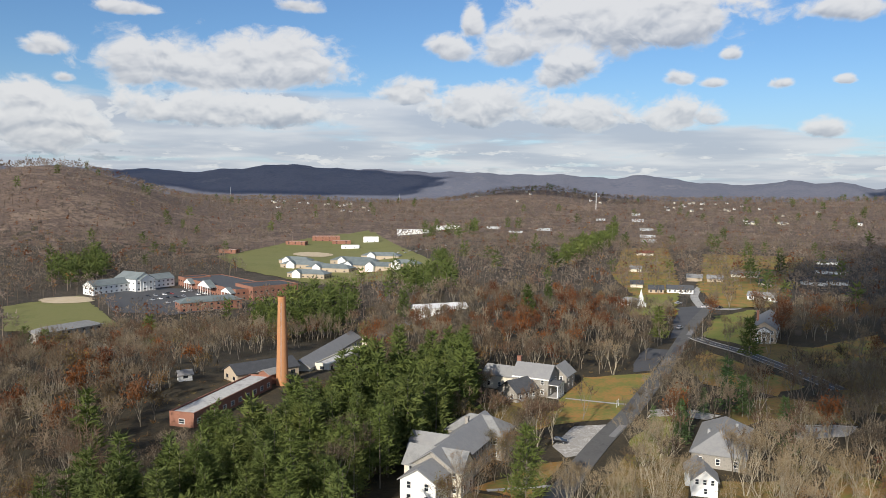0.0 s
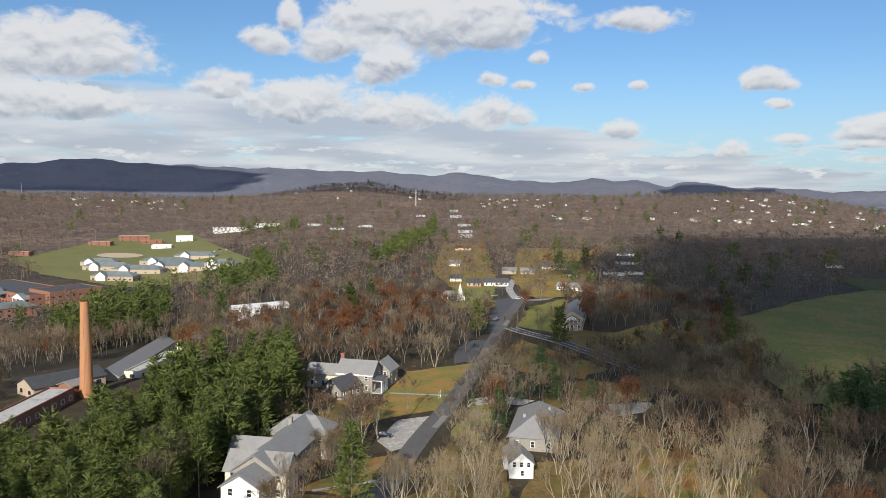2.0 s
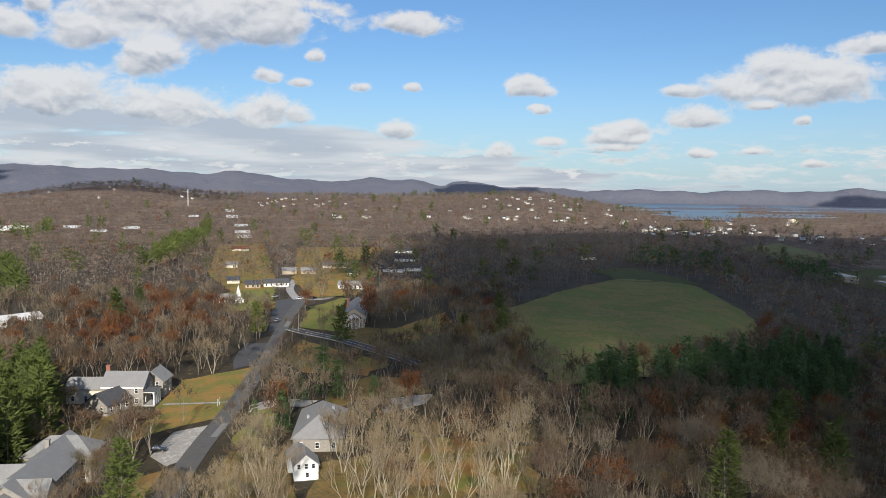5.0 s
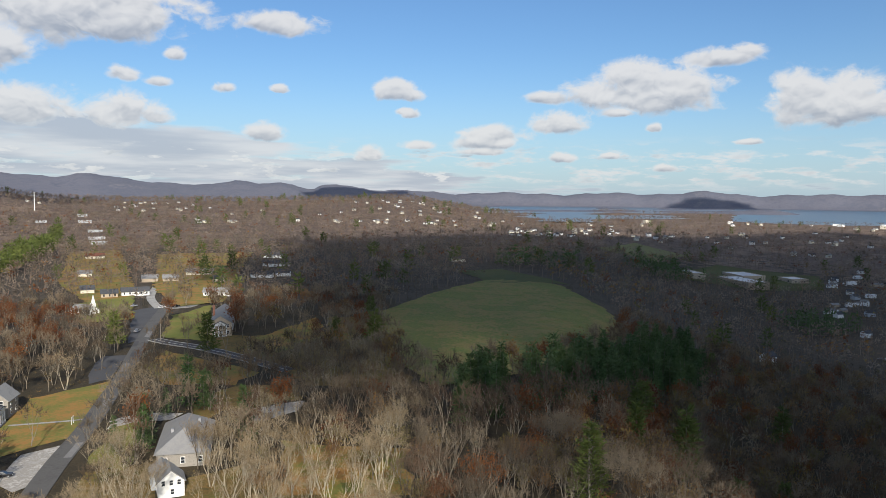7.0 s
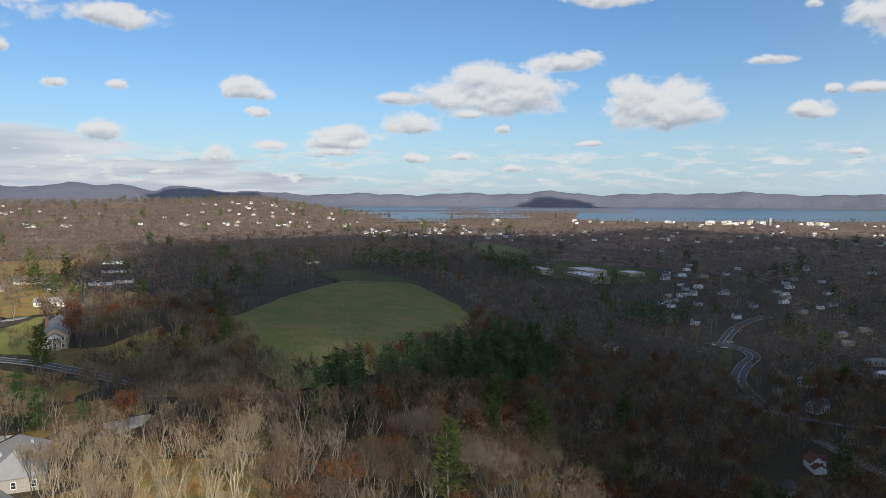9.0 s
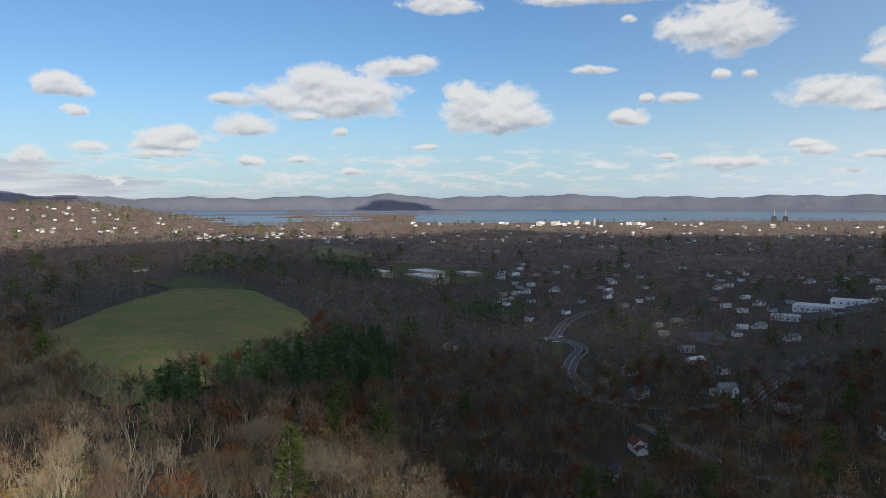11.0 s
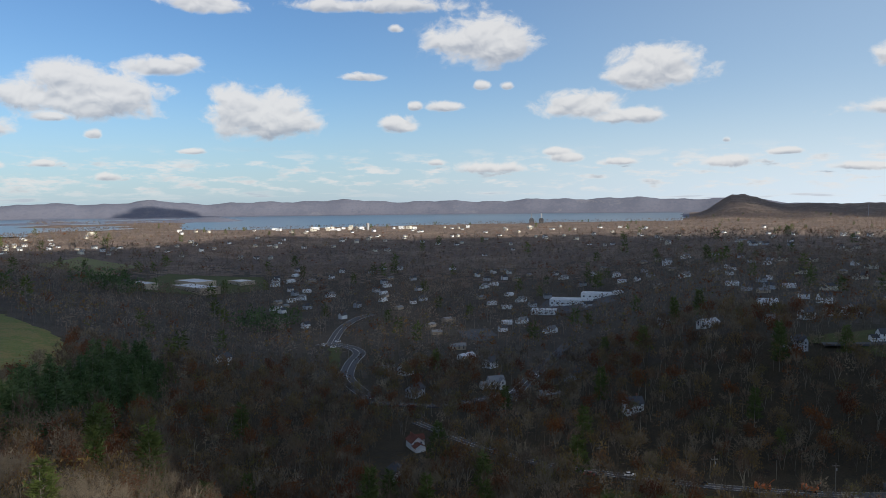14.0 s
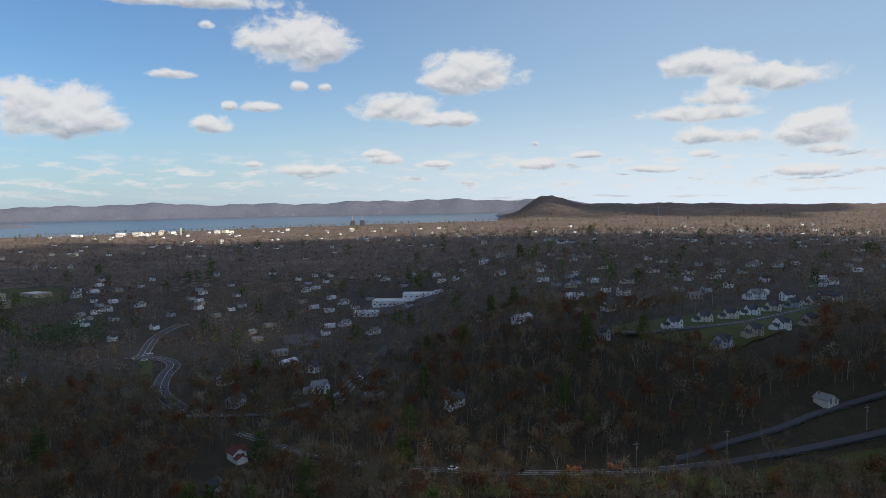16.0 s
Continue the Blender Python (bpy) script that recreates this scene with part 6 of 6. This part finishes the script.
# closer stands of pine between the single ones
qx, qy = jittered(5.6, 130, 300, -33, 75)
free = inside(PINES[0], qx, qy) & ~is_open(qx, qy, 3.5)
wood("pines", qx[free], qy[free], np.full(free.sum(), 3), {3: [grow_pine(150 + s, 18, 13, 6, 11, 1.1, 3.6, sides=3) for s in range(4)]}, 0.7, 1.0, "pine stands")
wood("near", px[rest_], py[rest_], kinds[rest_], MID, 0.85, 1.2, "near woods")
mx, my = jittered(9.1, 300, 470)
free = ~is_open(mx, my)
mx, my = mx[free], my[free]
wood("mid", mx, my, kinds_of(mx, my), MID, 0.8, 1.15, "middle woods")
# slighter trees that close the woods of the valley
FILL = {0: [grow_crown(200 + s, 13, 4.0, 75, 1.05, 0.0, 0.15) for s in range(6)], 1: [grow_crown(210 + s, 12, 4.0, 75, 0.95, 0.75, 0.15) for s in range(4)],
        2: [grow_crown(220 + s, 12, 4.0, 75, 0.95, 0.5, 0.15) for s in range(4)], 3: MID[3], 4: MID[4]}
ex, ey = jittered(9.4, 165, 470, 47, 127)
free = ~is_open(ex, ey, 3.5)
ex, ey = ex[free], ey[free]
wood("fill", ex, ey, kinds_of(ex, ey), FILL, 0.75, 1.15, "valley woods")
fx, fy = jittered(10.9, 470, 1050)
free = ~is_open(fx, fy)
fx, fy = fx[free], fy[free]
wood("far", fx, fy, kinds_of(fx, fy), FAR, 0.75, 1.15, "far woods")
gx_, gy_ = jittered(22, 1050, 2850)
free = (~is_open(gx_, gy_)) & ((ground(gx_, gy_) > 2.5) | (np.hypot(gx_, gy_) < 1900))
gx_, gy_ = gx_[free], gy_[free]
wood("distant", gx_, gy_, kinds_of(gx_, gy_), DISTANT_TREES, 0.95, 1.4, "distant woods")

# undergrowth and fallen twigs on the woodland floor
def bush(seed):
    rng = random.Random(seed)
    V, F, S = [], [], []
    for _ in range(16):
        a = rng.uniform(0, 6.28)
        p = Vector((math.cos(a), math.sin(a), 0)) * rng.uniform(0, 0.7)
        blade(V, F, S, rng, p, Vector((math.cos(a), math.sin(a), rng.uniform(0.2, 1.2))), rng.uniform(0.4, 1.1), rng.uniform(0.03, 0.12), 0)
    return np.array([tuple(v) for v in V]), np.array(F), np.array(S)


bx, by = jittered(4.6, 145, 330, -34, 124)
keep = scatter.random_sample(bx.shape) < 0.55
for half, line in ROADS.values():
    keep &= ~near_line(line, bx, by, half + 1.0)
for k in ("lawn_a", "lawn_b", "lawn_c", "lawn_e", "parking_a", "lot_b", "meadow", "grass_strip"):
    keep &= ~inside(AREAS[k], bx, by)
for hx, hy in HOUSES:
    keep &= (bx - hx) ** 2 + (by - hy) ** 2 > 49
bx, by = bx[keep], by[keep]
join("undergrowth", [bush(s) for s in range(6)], [BUSH], np.stack([bx, by, scatter.uniform(0.5, 1.6, len(bx)), scatter.uniform(0, 6.28, len(bx))], 1), "brown brambles and seedlings on the woodland floor", "undergrowth")


# far houses of the town
def far_house(w, d, h, rise, wall):
    """Walls with gables under two overhanging roof slabs, as triangles."""
    a, b = w / 2, d / 2
    V = [(-a, -b, -2), (a, -b, -2), (a, b, -2), (-a, b, -2), (-a, -b, h), (a, -b, h), (a, b, h), (-a, b, h), (-a, 0, h + rise), (a, 0, h + rise)]
    quads = [(0, 1, 5, 4), (1, 2, 6, 5), (2, 3, 7, 6), (3, 0, 4, 7)]
    F = [t for q_ in quads for t in ((q_[0], q_[1], q_[2]), (q_[0], q_[2], q_[3]))] + [(5, 6, 9), (7, 4, 8)]
    S = [wall] * len(F)
    for s in (-1, 1):
        k = len(V)
        low = [(-a - 0.5, s * (b + 0.5), h - 0.3), (a + 0.5, s * (b + 0.5), h - 0.3), (a + 0.5, 0, h + rise + 0.1), (-a - 0.5, 0, h + rise + 0.1)]
        V += low + [(x, y, z + 0.3) for x, y, z in low]
        for q_ in ((0, 1, 2, 3), (7, 6, 5, 4), (0, 4, 5, 1), (1, 5, 6, 2), (3, 7, 4, 0)):
            F += [(k + q_[0], k + q_[1], k + q_[2]), (k + q_[0], k + q_[2], k + q_[3])]
        S += [2 + wall] * 10
    return np.array(V, float), np.array(F), np.array(S)


join("far_houses", [far_house(11, 8, 5.4, 3.0, 0), far_house(14, 8, 3.6, 2.2, 0), far_house(10, 9, 5.6, 3.2, 1), far_house(13, 8, 4.2, 2.6, 1)], [WHITE, CREAM, ROOF_DARK, ROOF_GREY],
     np.array(FAR_SPOTS), "many small pale gabled houses of the far town", "houses", 9)
# ---- the clouds overhead and behind, whose shade lies on the valley ----
def cloud(x, y, rx, ry, seed, mat):
    """A flat-based cumulus whose shade falls about x, y."""
    lift = 1800.0
    off = SUNWARD * (lift / SUNWARD.z)
    bm = bmesh.new()
    bmesh.ops.create_icosphere(bm, subdivisions=4, radius=1.0)
    for v in bm.verts:
        c = v.co.copy()
        n = noise.fractal(c * 1.7 + Vector((seed * 7.1, 0, 0)), 0.9, 2.0, 5)
        c *= 1 + 0.32 * n
        z = c.z * 0.32 if c.z > 0 else c.z * 0.06
        v.co = Vector((c.x * rx, c.y * ry, z * (rx + ry) / 2))
    me = bpy.data.meshes.new("cloud")
    bm.to_mesh(me)
    bm.free()
    me.materials.append(mat)
    ob = new("cloud", me)
    ob.location = (x + off.x, y + off.y, lift)
    return tagged(ob, "broad flat-based white cumulus cloud overhead", "cloud", "cumulus clouds", "structure")


for i, (x, y, rx, ry) in enumerate(((720, 520, 420, 360), (820, 60, 520, 470), (760, -480, 520, 480), (1180, 420, 330, 330), (330, 110, 150, 120), (300, -130, 210, 250), (1120, -330, 330, 330), (455, -190, 200, 190), (3300, -1150, 900, 420), (3340, -560, 260, 260), (2700, 300, 300, 260), (3720, 2260, 210, 240), (2300, 3600, 300, 220),
                                    (-800, 4200, 800, 500), (350, 2450, 300, 220), (225, 325, 95, 75), (152, 240, 52, 42), (128, 275, 34, 44), (186, 184, 38, 30), (350, 410, 120, 110), (1250, 80, 330, 300))):
    cloud(x, y, rx, ry, i, CLOUD)
for i, (x, y, rx, ry) in enumerate(((166, 130, 44, 40), (268, 118, 52, 50), (228, 40, 85, 85), (2950, -560, 420, 330), (3250, -900, 500, 300))):
    cloud(x, y, rx, ry, 40 + i, THIN_CLOUD)
